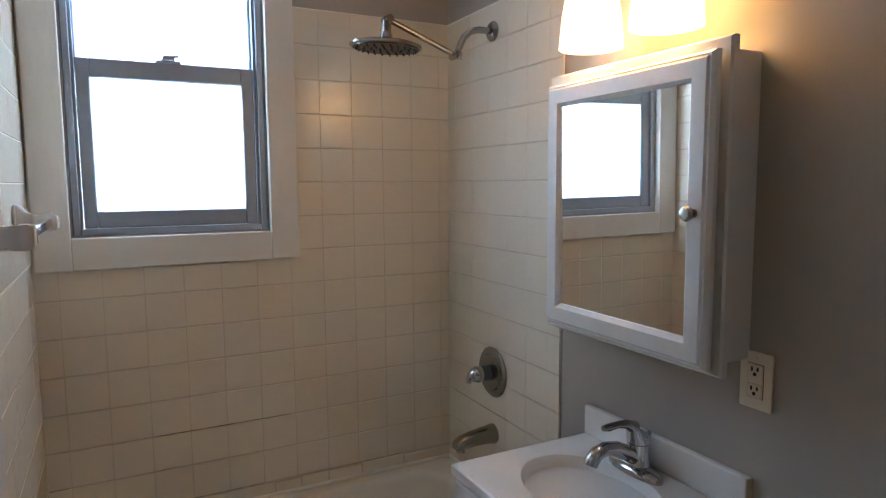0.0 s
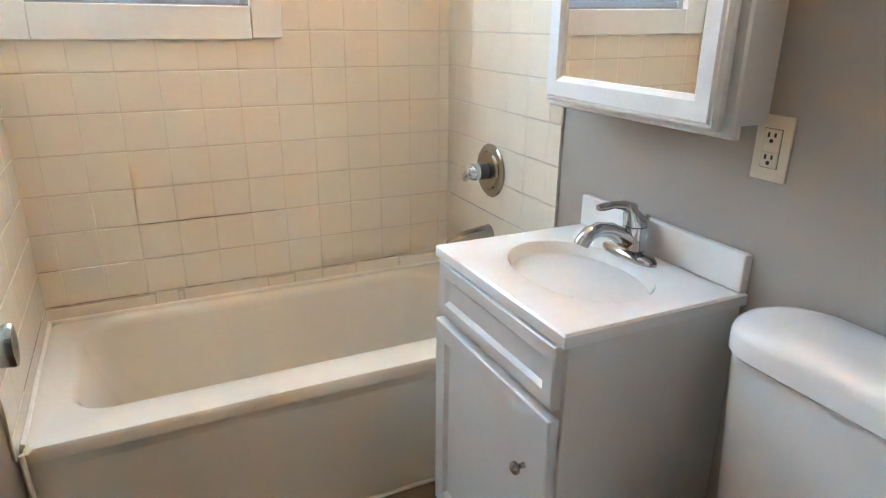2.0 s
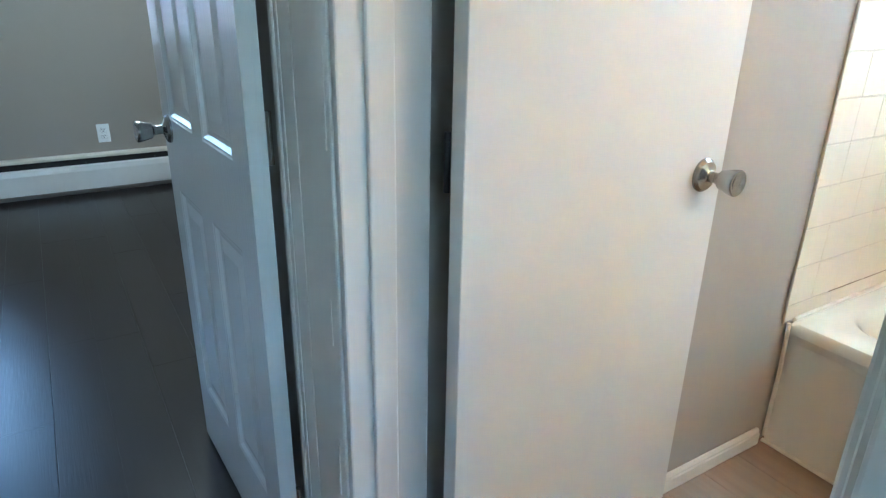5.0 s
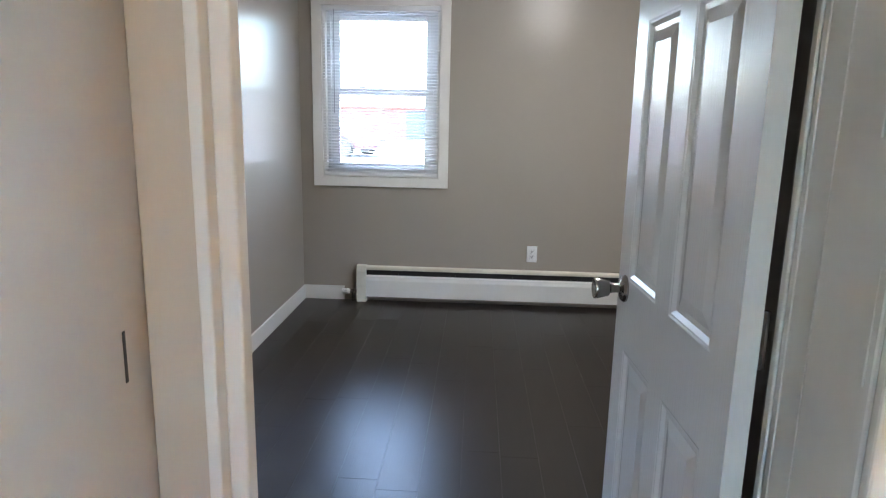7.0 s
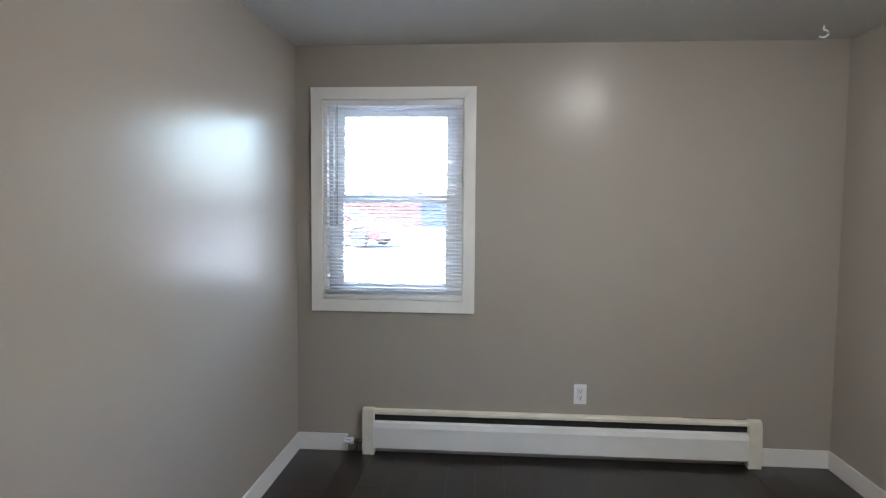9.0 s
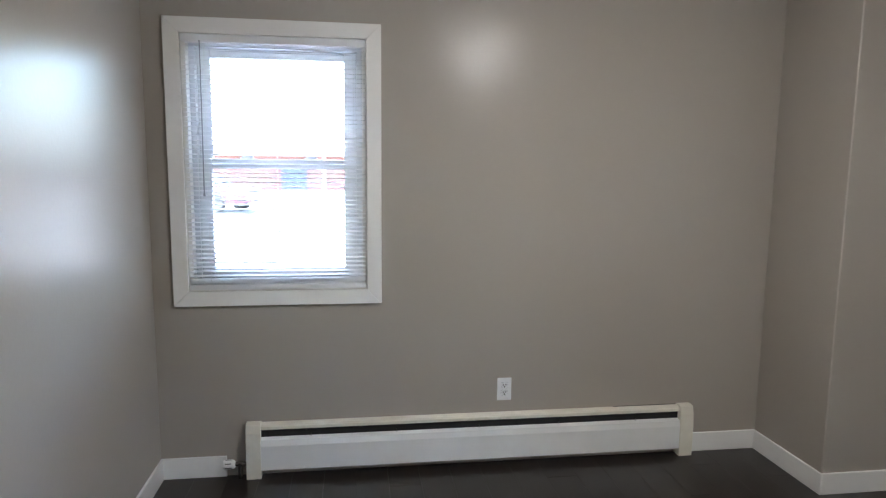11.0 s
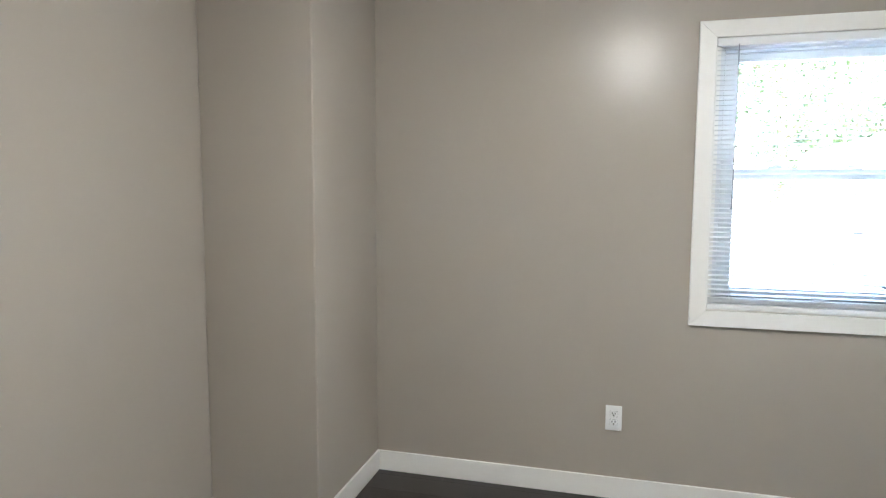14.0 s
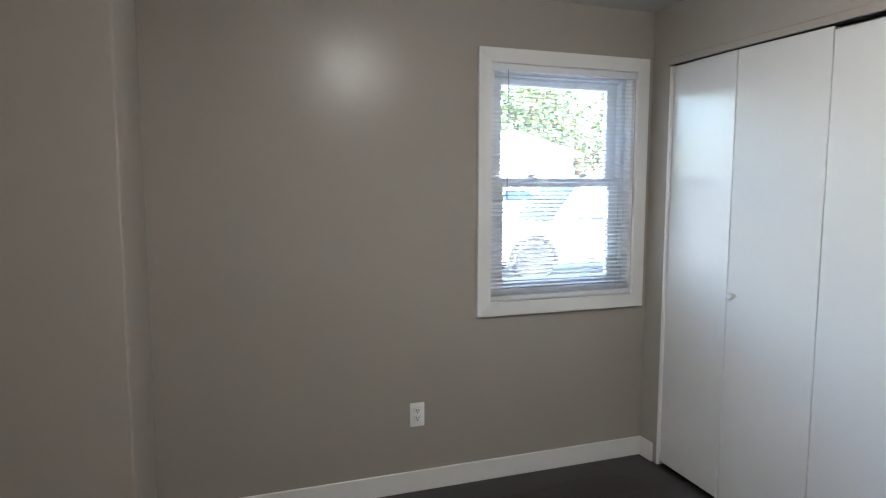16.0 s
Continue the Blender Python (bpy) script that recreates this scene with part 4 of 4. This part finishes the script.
    part("lift_cord", tube(bmesh.new(), [(w - 0.06, -0.013, h - 0.03), (w - 0.058, -0.014, h - 0.45)], 0.001, 6), CORD, t)


WEST_WIN = pose(-3.775, -3.53, 0.902, 0, 0, 90)
NORTH_WIN = pose(-1.756, 0.01, 0.9)
make_window("window_west", WEST_WIN, 0.81, 1.148, "white double-hung window in the west wall")
make_window("window_north", NORTH_WIN, 0.816, 1.147, "white double-hung window in the north wall")
# extra window out of view, built round the hallway fill lamp
make_window("window_hall_added", pose(2.6, -2.05, 0.9, 0, 0, -90), 0.80, 1.10, "white double-hung window added unseen at the hallway end")
make_blind(WEST_WIN, 0.81, 1.148, "white horizontal mini blind, slats open, over the window")
make_blind(NORTH_WIN, 0.816, 1.147, "white horizontal mini blind, slats open, let down fully")


def make_heater():
    t = thing("baseboard_heater", pose(-3.7745, -3.293, 0), "long white baseboard radiator cover with yellowed ends", "radiator")
    L = 2.25
    bm = bmesh.new()
    prism(bm, [(0, 0.03), (0.004, 0.03), (0.004, 0.262), (0.030, 0.258), (0.036, 0.250), (0.036, 0.235), (0.033, 0.235), (0.033, 0.247), (0, 0.262)], "y", 0.05, L - 0.05)
    part("back_cover", bm, HEATER_CREAM, t, "yellowed cream top cover", smooth=False)
    bm = bmesh.new()
    prism(bm, [(0.050, 0.040), (0.052, 0.040), (0.054, 0.160), (0.046, 0.188), (0.020, 0.196), (0.020, 0.194), (0.045, 0.186), (0.052, 0.160)], "y", 0.055, L - 0.055)
    part("front_panel", bm, HEATER, t, "white front panel", smooth=False)
    # black backing strip gives the open slot its shade as colour
    part("damper", boxed(0.006, 0.022, 0.06, L - 0.06, 0.165, 0.248), BLACK, t, "black strip standing in for the slot's shade", smooth=False)
    part("fin_tube", rod(bmesh.new(), (0.028, 0.06, 0.11), (0.028, L - 0.06, 0.11), 0.012), DARK_METAL, t, "dark heating pipe")
    bm = bmesh.new()
    for k in range(60):
        y = 0.12 + k * (L - 0.24) / 59
        box(bm, 0.008, 0.046, y, y + 0.001, 0.075, 0.15)
    part("fins", bm, DARK_METAL, t, "dark metal fins", smooth=False)
    for k in range(5):
        y = 0.30 + k * 0.41
        part("clip", boxed(0.030, 0.036, y, y + 0.004, 0.196, 0.215), NICKEL, t, smooth=False)
    for y0, y1 in ((0.0, 0.068), (L - 0.072, L)):
        bm = bmesh.new()
        prism(bm, [(0, 0.0), (0.057, 0.0), (0.059, 0.165), (0.055, 0.225), (0.044, 0.262), (0.034, 0.268), (0, 0.268)], "y", y0, y1, 0.002)
        part("end_cap", bm, HEATER_CREAM, t, "yellowed cream end cap", smooth=False)
    # thin black strip along the back edge near the right end
    part("rust_crack", boxed(0.0005, 0.003, L - 0.42, L - 0.075, 0.258, 0.264), BLACK, t, "thin black strip against the wall", smooth=False)
    v = thing("radiator_valve", pose(-3.740, -3.345, 0.072), "white thermostatic radiator valve on a dark pipe", "valve")
    bm = bmesh.new()
    lathe(bm, [(0, -0.055), (0.019, -0.055), (0.021, -0.05), (0.021, -0.012), (0.017, -0.004), (0.012, 0.0), (0, 0.0)], pose(0, 0, 0, -90, 0, 0), 24)
    part("head", bm, PLATE, v)
    for k in range(12):
        a = 2 * math.pi * k / 12
        part("ridge", boxed(0.0205 * math.cos(a) - 0.0015, 0.0205 * math.cos(a) + 0.0015, -0.046, -0.016, 0.0205 * math.sin(a) - 0.0015, 0.0205 * math.sin(a) + 0.0015), SLOT if k % 2 else PLATE, v, smooth=False)
    bm = bmesh.new()
    rod(bm, (0, 0.0, 0), (0, 0.055, 0), 0.010), rod(bm, (0, 0.012, 0), (0, 0.028, 0), 0.016, sides=6), rod(bm, (0, 0.02, 0), (0, 0.02, -0.072), 0.009)
    part("pipe", bm, NICKEL, v)


def make_closet():
    t = thing("closet_doors", pose(-0.812, -0.122, 0), "white flush bifold closet doors, closed", "closet doors")
    angles = (2.2, -1.2, 0.8, -0.8)
    y, x = -0.016, 0.0
    for k, a in enumerate(angles):
        W = 0.432 if k == 0 else 0.452
        m = pose(x, y, 0, 0, 0, -90 - a)
        bm = boxed(0.002, W - 0.002, -0.015, 0.015, 0.018, 2.060 if k < 2 else 2.046, bevel=0.002)
        bmesh.ops.transform(bm, matrix=m, verts=bm.verts)
        p = part("door_panel", bm, DOOR, t, "plain white door panel", smooth=False)
        if k in (1, 2):
            u = 0.045 if k == 1 else W - 0.045
            base = m @ Vector((u, -0.015, 0.985))
            bm = lathe(bmesh.new(), [(0, 0), (0.009, 0), (0.007, 0.012), (0.015, 0.019), (0.0175, 0.027), (0.013, 0.034), (0, 0.036)], Matrix.Translation(base) @ pose(0, 0, 0, 0, -90, 0))
            part("knob", bm, DOOR, p, "small white round knob")
        tip = m @ Vector((W, 0, 0))
        x, y = tip.x, tip.y
    part("top_track", boxed(-0.014, 0.014, -1.836, -0.022, 2.064, 2.074), DARK_METAL, t, "dark metal top track", smooth=False)
    bm = bmesh.new()
    rod(bm, (-0.012, -0.90, 2.052), (-0.012, -0.87, 2.058), 0.006, sides=10)
    part("pivot", bm, NICKEL, t)
    structure("closet_jamb", boxed(-0.842, -0.738, -0.142, -0.127, 0, 2.06, bevel=0.002), TRIM, "narrow white closet jamb", "door frame")
    structure("closet_header_trim", boxed(-0.850, -0.838, -1.96, -0.112, 2.066, 2.10, bevel=0.003), PAINT, "thin painted closet header trim", "trim")


def make_ceiling_lamp():
    t = thing("ceiling_lamp", pose(-2.05, -1.85, CEIL), "round flush ceiling lamp, lit", "ceiling lamp")
    part("pan", lathe(bmesh.new(), [(0, 0), (0.14, 0), (0.145, -0.012), (0.13, -0.022), (0, -0.022)], sides=40), NICKEL, t)
    part("dome", lathe(bmesh.new(), [(0.128, -0.02), (0.130, -0.035), (0.112, -0.070), (0.07, -0.092), (0, -0.10)], sides=40), DOME, t, "glowing frosted dome")


make_heater(), make_closet(), make_ceiling_lamp()
make_outlet(pose(-3.775, -2.040, 0.380, 0, 0, 90), PLATE, "white duplex outlet above the radiator")
make_outlet(pose(-2.125, 0.01, 0.380), PLATE, "white duplex outlet above the baseboard")
make_outlet(pose(-2.16, -3.69, 0.30, 0, 0, 180), PLATE, "white duplex outlet on the glossy wall")
h = thing("ceiling_hook", pose(-3.50, -0.93, CEIL), "small white screw hook in the ceiling", "hook")
part("hook_wire", tube(bmesh.new(), [(0, 0, 0), (0, 0, -0.02), (0.014, 0.014, -0.03), (0.018, 0.018, -0.045), (0.004, 0.004, -0.058), (-0.014, -0.014, -0.050)], 0.0045, 8), PLATE, h)


# ---- outside ----
GROUND = -0.125
structure("ground", boxed(-400, 400, -400, 400, GROUND - 0.5, GROUND), ASPHALT, "pale sunlit paved ground", "ground")
bm = bmesh.new()
box(bm, -3.96, 1.52, -3.88, 0.195, GROUND, -0.121)
structure("foundation", bm, ROOF, "grey foundation under the rooms", "foundation")


def make_car(m, paint, label, van=False):
    t = thing("parked_car", m, label, "car")
    hgt = 1.75 if van else 1.42
    low = [(-2.2, 0.30), (2.2, 0.30), (2.25, 0.62), (2.1, 0.82), (1.1, 0.95), (-1.9, 0.98), (-2.22, 0.85), (-2.25, 0.5)]
    bm = bmesh.new()
    prism(bm, low, "y", -0.88, 0.88, 0.06)
    part("body", bm, paint, t)
    bm = bmesh.new()
    cab = [(-1.95 if van else -1.6, 0.95), (1.05, 0.93), (0.35, hgt - 0.02), (-0.2, hgt), (-1.5 if van else -0.9, hgt - 0.04)]
    top = [(u * 0.95, v) for u, v in cab]
    loft(bm, [[(u, -0.84, v) if v < 1 else (u, -0.66, v) for u, v in cab], [(u, 0.84, v) if v < 1 else (u, 0.66, v) for u, v in cab]])
    c = part("cabin", bm, paint, t)
    for s in (-1, 1):
        bm = bmesh.new()
        loft(bm, [[(u * 0.86 - 0.02, s * (0.83 - (v - 0.95) * 0.36) + s * 0.02, v) for u, v in ((-1.45, 1.0), (0.9, 1.0), (0.33, hgt - 0.10), (-1.0, hgt - 0.10))],
                  [(u * 0.86 - 0.02, s * (0.80 - (v - 0.95) * 0.36), v) for u, v in ((-1.45, 1.0), (0.9, 1.0), (0.33, hgt - 0.10), (-1.0, hgt - 0.10))]])
        part("side_window", bm, CAR_GLASS, c, smooth=False)
    bm = bmesh.new()
    loft(bm, [[(1.06, -0.76, 0.98), (1.06, 0.76, 0.98), (0.44, 0.60, hgt - 0.07), (0.44, -0.60, hgt - 0.07)], [(1.09, -0.76, 0.98), (1.09, 0.76, 0.98), (0.47, 0.60, hgt - 0.07), (0.47, -0.60, hgt - 0.07)]])
    part("windscreen", bm, CAR_GLASS, c, smooth=False)
    for u in (-1.35, 1.4):
        for s in (-1, 1):
            w = part("wheel", lathe(bmesh.new(), [(0.20, -0.10), (0.30, -0.11), (0.335, -0.08), (0.335, 0.08), (0.30, 0.11), (0.20, 0.10)], pose(u, s * 0.82, 0.335, 90), 28), RUBBER, t, "black tyre")
            part("rim", lathe(bmesh.new(), [(0, 0.085), (0.05, 0.095), (0.06, 0.08), (0.17, 0.07), (0.20, 0.10), (0.20, -0.10), (0, -0.10)], pose(u, s * 0.82, 0.335, -90 * s), 20), NICKEL, w)
            arch = [(u + 0.40 * math.cos(math.pi * k / 12), s * 0.86, 0.335 + 0.40 * math.sin(math.pi * k / 12)) for k in range(13)]
            part("wheel_arch", tube(bmesh.new(), arch, 0.055, 10), RUBBER, t, "dark wheel arch")
    for s in (-1, 1):
        part("headlight", boxed(2.10, 2.24, s * 0.62 - 0.15, s * 0.62 + 0.15, 0.62, 0.76, bevel=0.03), PLATE, t)
        part("wing_mirror", boxed(0.72, 0.84, s * 0.98 - 0.08, s * 0.98 + 0.08, 0.98, 1.10, bevel=0.02), paint, t)


def make_brick_building():
    t = thing("brick_building", pose(-42.5, -2, GROUND), "long low red brick building with a blue door", "building")
    part("wall", boxed(-8, 0, -32, 32, 0, 2.2), BRICK, t, smooth=False)
    bm = bmesh.new()
    prism(bm, [(0.7, 2.15), (0.7, 2.32), (-8, 4.1), (-8, 2.15)], "y", -32.5, 32.5)
    part("roof", bm, ROOF, t, "pale grey sloping roof", smooth=False)
    for y in (-26, -20, -14, 3, 9, 18, 24):
        w = part("window", boxed(-0.05, 0.03, y, y + 1.6, 0.9, 1.9), CAR_GLASS, t, smooth=False)
        part("sill", boxed(-0.05, 0.10, y - 0.1, y + 1.7, 0.8, 0.9), SIDING, w, smooth=False)
    part("door", boxed(-0.05, 0.06, -5.3, -3.7, 0.0, 1.9), BLUE_DOOR, t, "blue double door", smooth=False)
    part("canopy_post", boxed(0.4, 0.6, -2.7, -2.5, 0, 2.2), SIDING, t, "white post", smooth=False)


def make_garage():
    t = thing("white_garage", pose(11.2, 25, GROUND, 0, 0, 4), "white sided garage with a gable roof", "garage")
    bm = bmesh.new()
    prism(bm, [(-4.4, 0), (2.6, 0), (2.6, 3.0), (-0.9, 3.9), (-4.4, 3.0)], "y", 0, 7)
    w = part("wall", bm, SIDING, t, smooth=False)
    for k in range(14):
        part("siding_board", boxed(-4.41, 2.61, -0.02, 0.0, 0.1 + 0.2 * k, 0.285 + 0.2 * k), SIDING, w, smooth=False)
    bm = bmesh.new()
    for s in (-1, 1):
        prism(bm, [(-0.9, 3.92), (-0.9 + s * 3.9, 2.92), (-0.9 + s * 3.9, 3.04), (-0.9, 4.06)], "y", -0.4, 7.4)
    part("roof", bm, SIDING, t, "pale sunlit roof", smooth=False)


def make_tree(x, y, hgt, seed):
    rnd = random.Random(seed)
    t = thing("tree", pose(x, y, GROUND), "leafy green tree behind the parking lot", "tree", "trees behind the garage")
    bm = bmesh.new()
    tube(bm, [(0, 0, 0), (0.1, 0, hgt * 0.2), (-0.05, 0.1, hgt * 0.45), (0.1, 0, hgt * 0.75)], [0.28, 0.22, 0.16, 0.06], 10)
    tips = []
    for k in range(20):
        a, z = rnd.uniform(0, 6.28), hgt * rnd.uniform(0.08, 0.72)
        r = hgt * rnd.uniform(0.18, 0.34)
        e = Vector((r * math.cos(a), r * math.sin(a), z + r * 0.6))
        tube(bm, [(0, 0, z), (e * 0.5 + Vector((0, 0, z * 0.5))), e], [0.09, 0.06, 0.02], 7)
        tips += [e, (e + Vector((0, 0, z))) * 0.5 + Vector((0, 0, 0.3))]
    tips.append(Vector((0, 0, hgt * 0.85)))
    part("trunk", bm, BARK, t)
    verts, faces = [], []
    for c in tips:
        for k in range(95):
            d = Vector((rnd.gauss(0, 1), rnd.gauss(0, 1), rnd.gauss(0, 0.8)))
            p = c + d * hgt * 0.075
            q = Euler((rnd.uniform(0, 6), rnd.uniform(0, 6), rnd.uniform(0, 6))).to_matrix()
            s = rnd.uniform(0.10, 0.20)
            i = len(verts)
            verts += [p + q @ Vector(v) * s for v in ((-1, 0, 0), (0, -0.55, 0.1), (1, 0, 0), (0, 0.55, 0.1))]
            faces.append((i, i + 1, i + 2, i + 3))
    me = bpy.data.meshes.new("crown")
    me.from_pydata([tuple(v) for v in verts], [], faces)
    me.materials.append(LEAF)
    new("crown", me).parent = t


make_brick_building(), make_garage()
make_car(pose(-23.8, -8.3, GROUND, 0, 0, 70), CAR_RED, "dark red car parked across the lot")
make_car(pose(3.3, 7.15, GROUND, 0, 0, 176), CAR_WHITE, "white van parked close to the house", True)
make_car(pose(6.6, 18.3, GROUND, 0, 0, 200), CAR_WHITE, "white car parked near the garage")
make_car(pose(12.6, 19.0, GROUND, 0, 0, 170), CAR_WHITE, "white car parked beside the garage")
for k, (x, y, hh) in enumerate(((-4, 36, 10), (1.5, 34, 11), (6.5, 36, 12), (11, 34, 11), (15.5, 33, 12), (20, 35, 12), (25, 33, 11), (31, 36, 12), (18, 40, 13), (9, 41, 13))):
    make_tree(x, y, hh, 10 + k)
b = thing("wooden_crate", pose(-11.07, -3.95, GROUND), "small grey crate lying on the pavement", "crate")
for k in range(2):
    part("board", boxed(-0.15, 0.15, -0.2, 0.2, 0.004 + k * 0.075, 0.07 + k * 0.075, bevel=0.006), WOOD_BOX, b, smooth=False)


# ---- pieces: tiles and planks ----
PITCH_X, PITCH_Z, Z0, TOP = 0.1110, 0.1115, 0.453, 2.0145
TILE_T = 0.008
tile_cache = {}


def tile_mesh(w, h):
    key = (round(w, 4), round(h, 4))
    if key not in tile_cache:
        bm = bmesh.new()
        def ring(m, y):
            a, b = m * 0.4 + 0.0002, m + 0.0016
            return [(a, y, b), (w - a, y, b), (w - a, y, h - b), (a, y, h - b)]
        loft(bm, [ring(0, 0.0), ring(0, -TILE_T + 0.0012), ring(0.0014, -TILE_T)], False, True)
        tile_cache[key] = mesh_of("tile", bm, TILE, True)
    return tile_cache[key]


def tile_wall(parent, m, width, first, holes=(), patched=False):
    """Tiles on a wall; local x along it, -y out of it. first: width of the first column."""
    rnd = random.Random(round(width * 1000))
    xs, x = [0.0], first
    while x < width - 0.004:
        xs.append(x)
        x += PITCH_X
    xs.append(width)
    zs = [0.404, Z0]
    while zs[-1] < TOP - 0.01:
        zs.append(zs[-1] + PITCH_Z)
    if patched:
        # odd cut pieces, patched in above the tub
        cuts = [0.0, 0.305, 0.372, 0.388, 0.655, 0.745, 0.842, 0.965, 1.13, width]
        for k, (a, b) in enumerate(zip(cuts, cuts[1:])):
            piece("tile", tile_mesh(b - a - 0.003, zs[1] - zs[0] - (0.006, 0.0, 0.012, 0.003, 0.009, 0.004, 0.008, 0.002, 0.006)[k]), parent, m @ pose(a + 0.0015, 0.0, zs[0], 0, (0.3, 0, -1, 0.5, -0.4, 0.6, 0.3, -0.3, 0.2)[k], 0))
        zs = zs[1:]
    for x0, x1 in zip(xs, xs[1:]):
        for z0, z1 in zip(zs, zs[1:]):
            u0, u1, w1 = x0, x1, z1
            for a, b, c, d in holes:
                if x1 > a and x0 < b and z1 > c:
                    if x0 < a:
                        u1 = a
                    elif x1 > b:
                        u0 = b
                    else:
                        w1 = c
            if u1 - u0 < 0.004 or w1 - z0 < 0.004:
                continue
            piece("tile", tile_mesh(u1 - u0, w1 - z0), parent, m @ pose(u0, rnd.uniform(-0.0004, 0.0001), z0, rnd.uniform(-0.2, 0.2), 0, rnd.uniform(-0.06, 0.06)))


for nm, args, par, m, width, first, holes in (
        ("grout_north", (0.0, 1.328, 0.0045, 0.0095, 0.404, TOP), wall_north, pose(0, 0.008, 0), 1.328, 0.066, ((0.09, 0.68, 1.28, 2.1),)),
        ("grout_west", (-0.0015, 0.0045, -0.689, 0.002, 0.404, TOP), wall_bath_west, pose(-0.002, -0.690, 0, 0, 0, 90), 0.690, 0.111, ()),
        ("grout_east", (1.3255, 1.3315, -0.671, 0.002, 0.404, TOP), wall_bath_east, pose(1.332, 0, 0, 0, 0, -90), 0.672, 0.06, ())):
    g = structure(nm, boxed(*args), GROUT, "tan grout bed behind the cream tiles", "tile wall") if nm != "grout_north" else None
    if g is None:
        bm = bmesh.new()
        box(bm, 0.0, 0.095, 0.0015, 0.0095, 0.404, TOP), box(bm, 0.675, 1.328, 0.0015, 0.0095, 0.404, TOP), box(bm, 0.095, 0.675, 0.0015, 0.0095, 0.404, 1.285)
        g = structure(nm, bm, GROUT, "tan grout bed behind the cream tiles", "tile wall")
    tile_wall(g, m, width, first, holes, nm == "grout_north")
    # open dark joints low on the wall
    rnd = random.Random(len(nm) + 5)
    for k, u0, u1 in {"grout_north": ((1, 0.02, 0.29), (1, 0.40, 0.62), (1, 0.84, 1.12), (2, 0.01, 0.06), (3, 0.31, 0.71)),
                      "grout_west": ((1, 0.2, 0.6),), "grout_east": ((3, 0.03, 0.4),)}[nm]:
        bm, u = bmesh.new(), u0
        while u < u1:
            v = min(u + rnd.uniform(0.03, 0.09), u1)
            box(bm, u, v, -TILE_T - 0.0002, -0.004, Z0 + (k - 1) * PITCH_Z - rnd.uniform(0.0004, 0.0011), Z0 + (k - 1) * PITCH_Z + rnd.uniform(0.0003, 0.0010))
            u = v + rnd.uniform(0.0, 0.02)
        crack = part("open_joint", bm, CRACK, g, "dark open joint between tiles", smooth=False)
        crack.matrix_basis = m


bm = bmesh.new()
tube(bm, [(0.0035, -0.6905, 0.40), (0.004, -0.691, 1.2), (0.0035, -0.6905, TOP)], 0.0028, 8), tube(bm, [(0.004, -0.69, TOP), (0.004, 0.0, TOP)], 0.004, 8)
structure("tile_edge", bm, CAULK, "painted rounded edge of the tile field", "trim", True)
bm = bmesh.new()
tube(bm, [(1.3275, -0.6725, 0.40), (1.327, -0.673, 1.2), (1.3275, -0.6725, TOP)], 0.0028, 8), tube(bm, [(1.326, -0.67, TOP), (1.326, 0.0, TOP)], 0.004, 8), tube(bm, [(0.76, 0.003, TOP), (1.33, 0.003, TOP)], 0.004, 8)
structure("tile_edge", bm, CAULK, "painted rounded edge of the tile field", "trim", True)


def planks(parent, x0, x1, y0, y1, width, length, mat, seed):
    rnd = random.Random(seed)
    cache = {}
    y = y0
    while y < y1 - 0.01:
        w = min(width, y1 - y)
        x = x0 - rnd.uniform(0, length)
        while x < x1:
            a, b = max(x, x0), min(x + length, x1)
            if b - a > 0.02:
                key = (round(b - a, 3), round(w, 3))
                if key not in cache:
                    bm = bmesh.new()
                    l = b - a
                    def ring(m, z):
                        return [(m, m, z), (l - m, m, z), (l - m, w - m, z), (m, w - m, z)]
                    loft(bm, [ring(0.0002, -0.0058), ring(0.0002, -0.0005), ring(0.0009, 0.0)], False, True)
                    cache[key] = mesh_of("plank", bm, mat)
                piece("plank", cache[key], parent, pose(a, y, 0))
            x += length
        y += width


planks(floor_bed, -3.775, -0.19, -3.69, 0.01, 0.152, 1.22, DARK_FLOOR, 3)
planks(floor_bath, -0.19, 1.332, -2.915, -0.60, 0.152, 1.22, BROWN_FLOOR, 5)
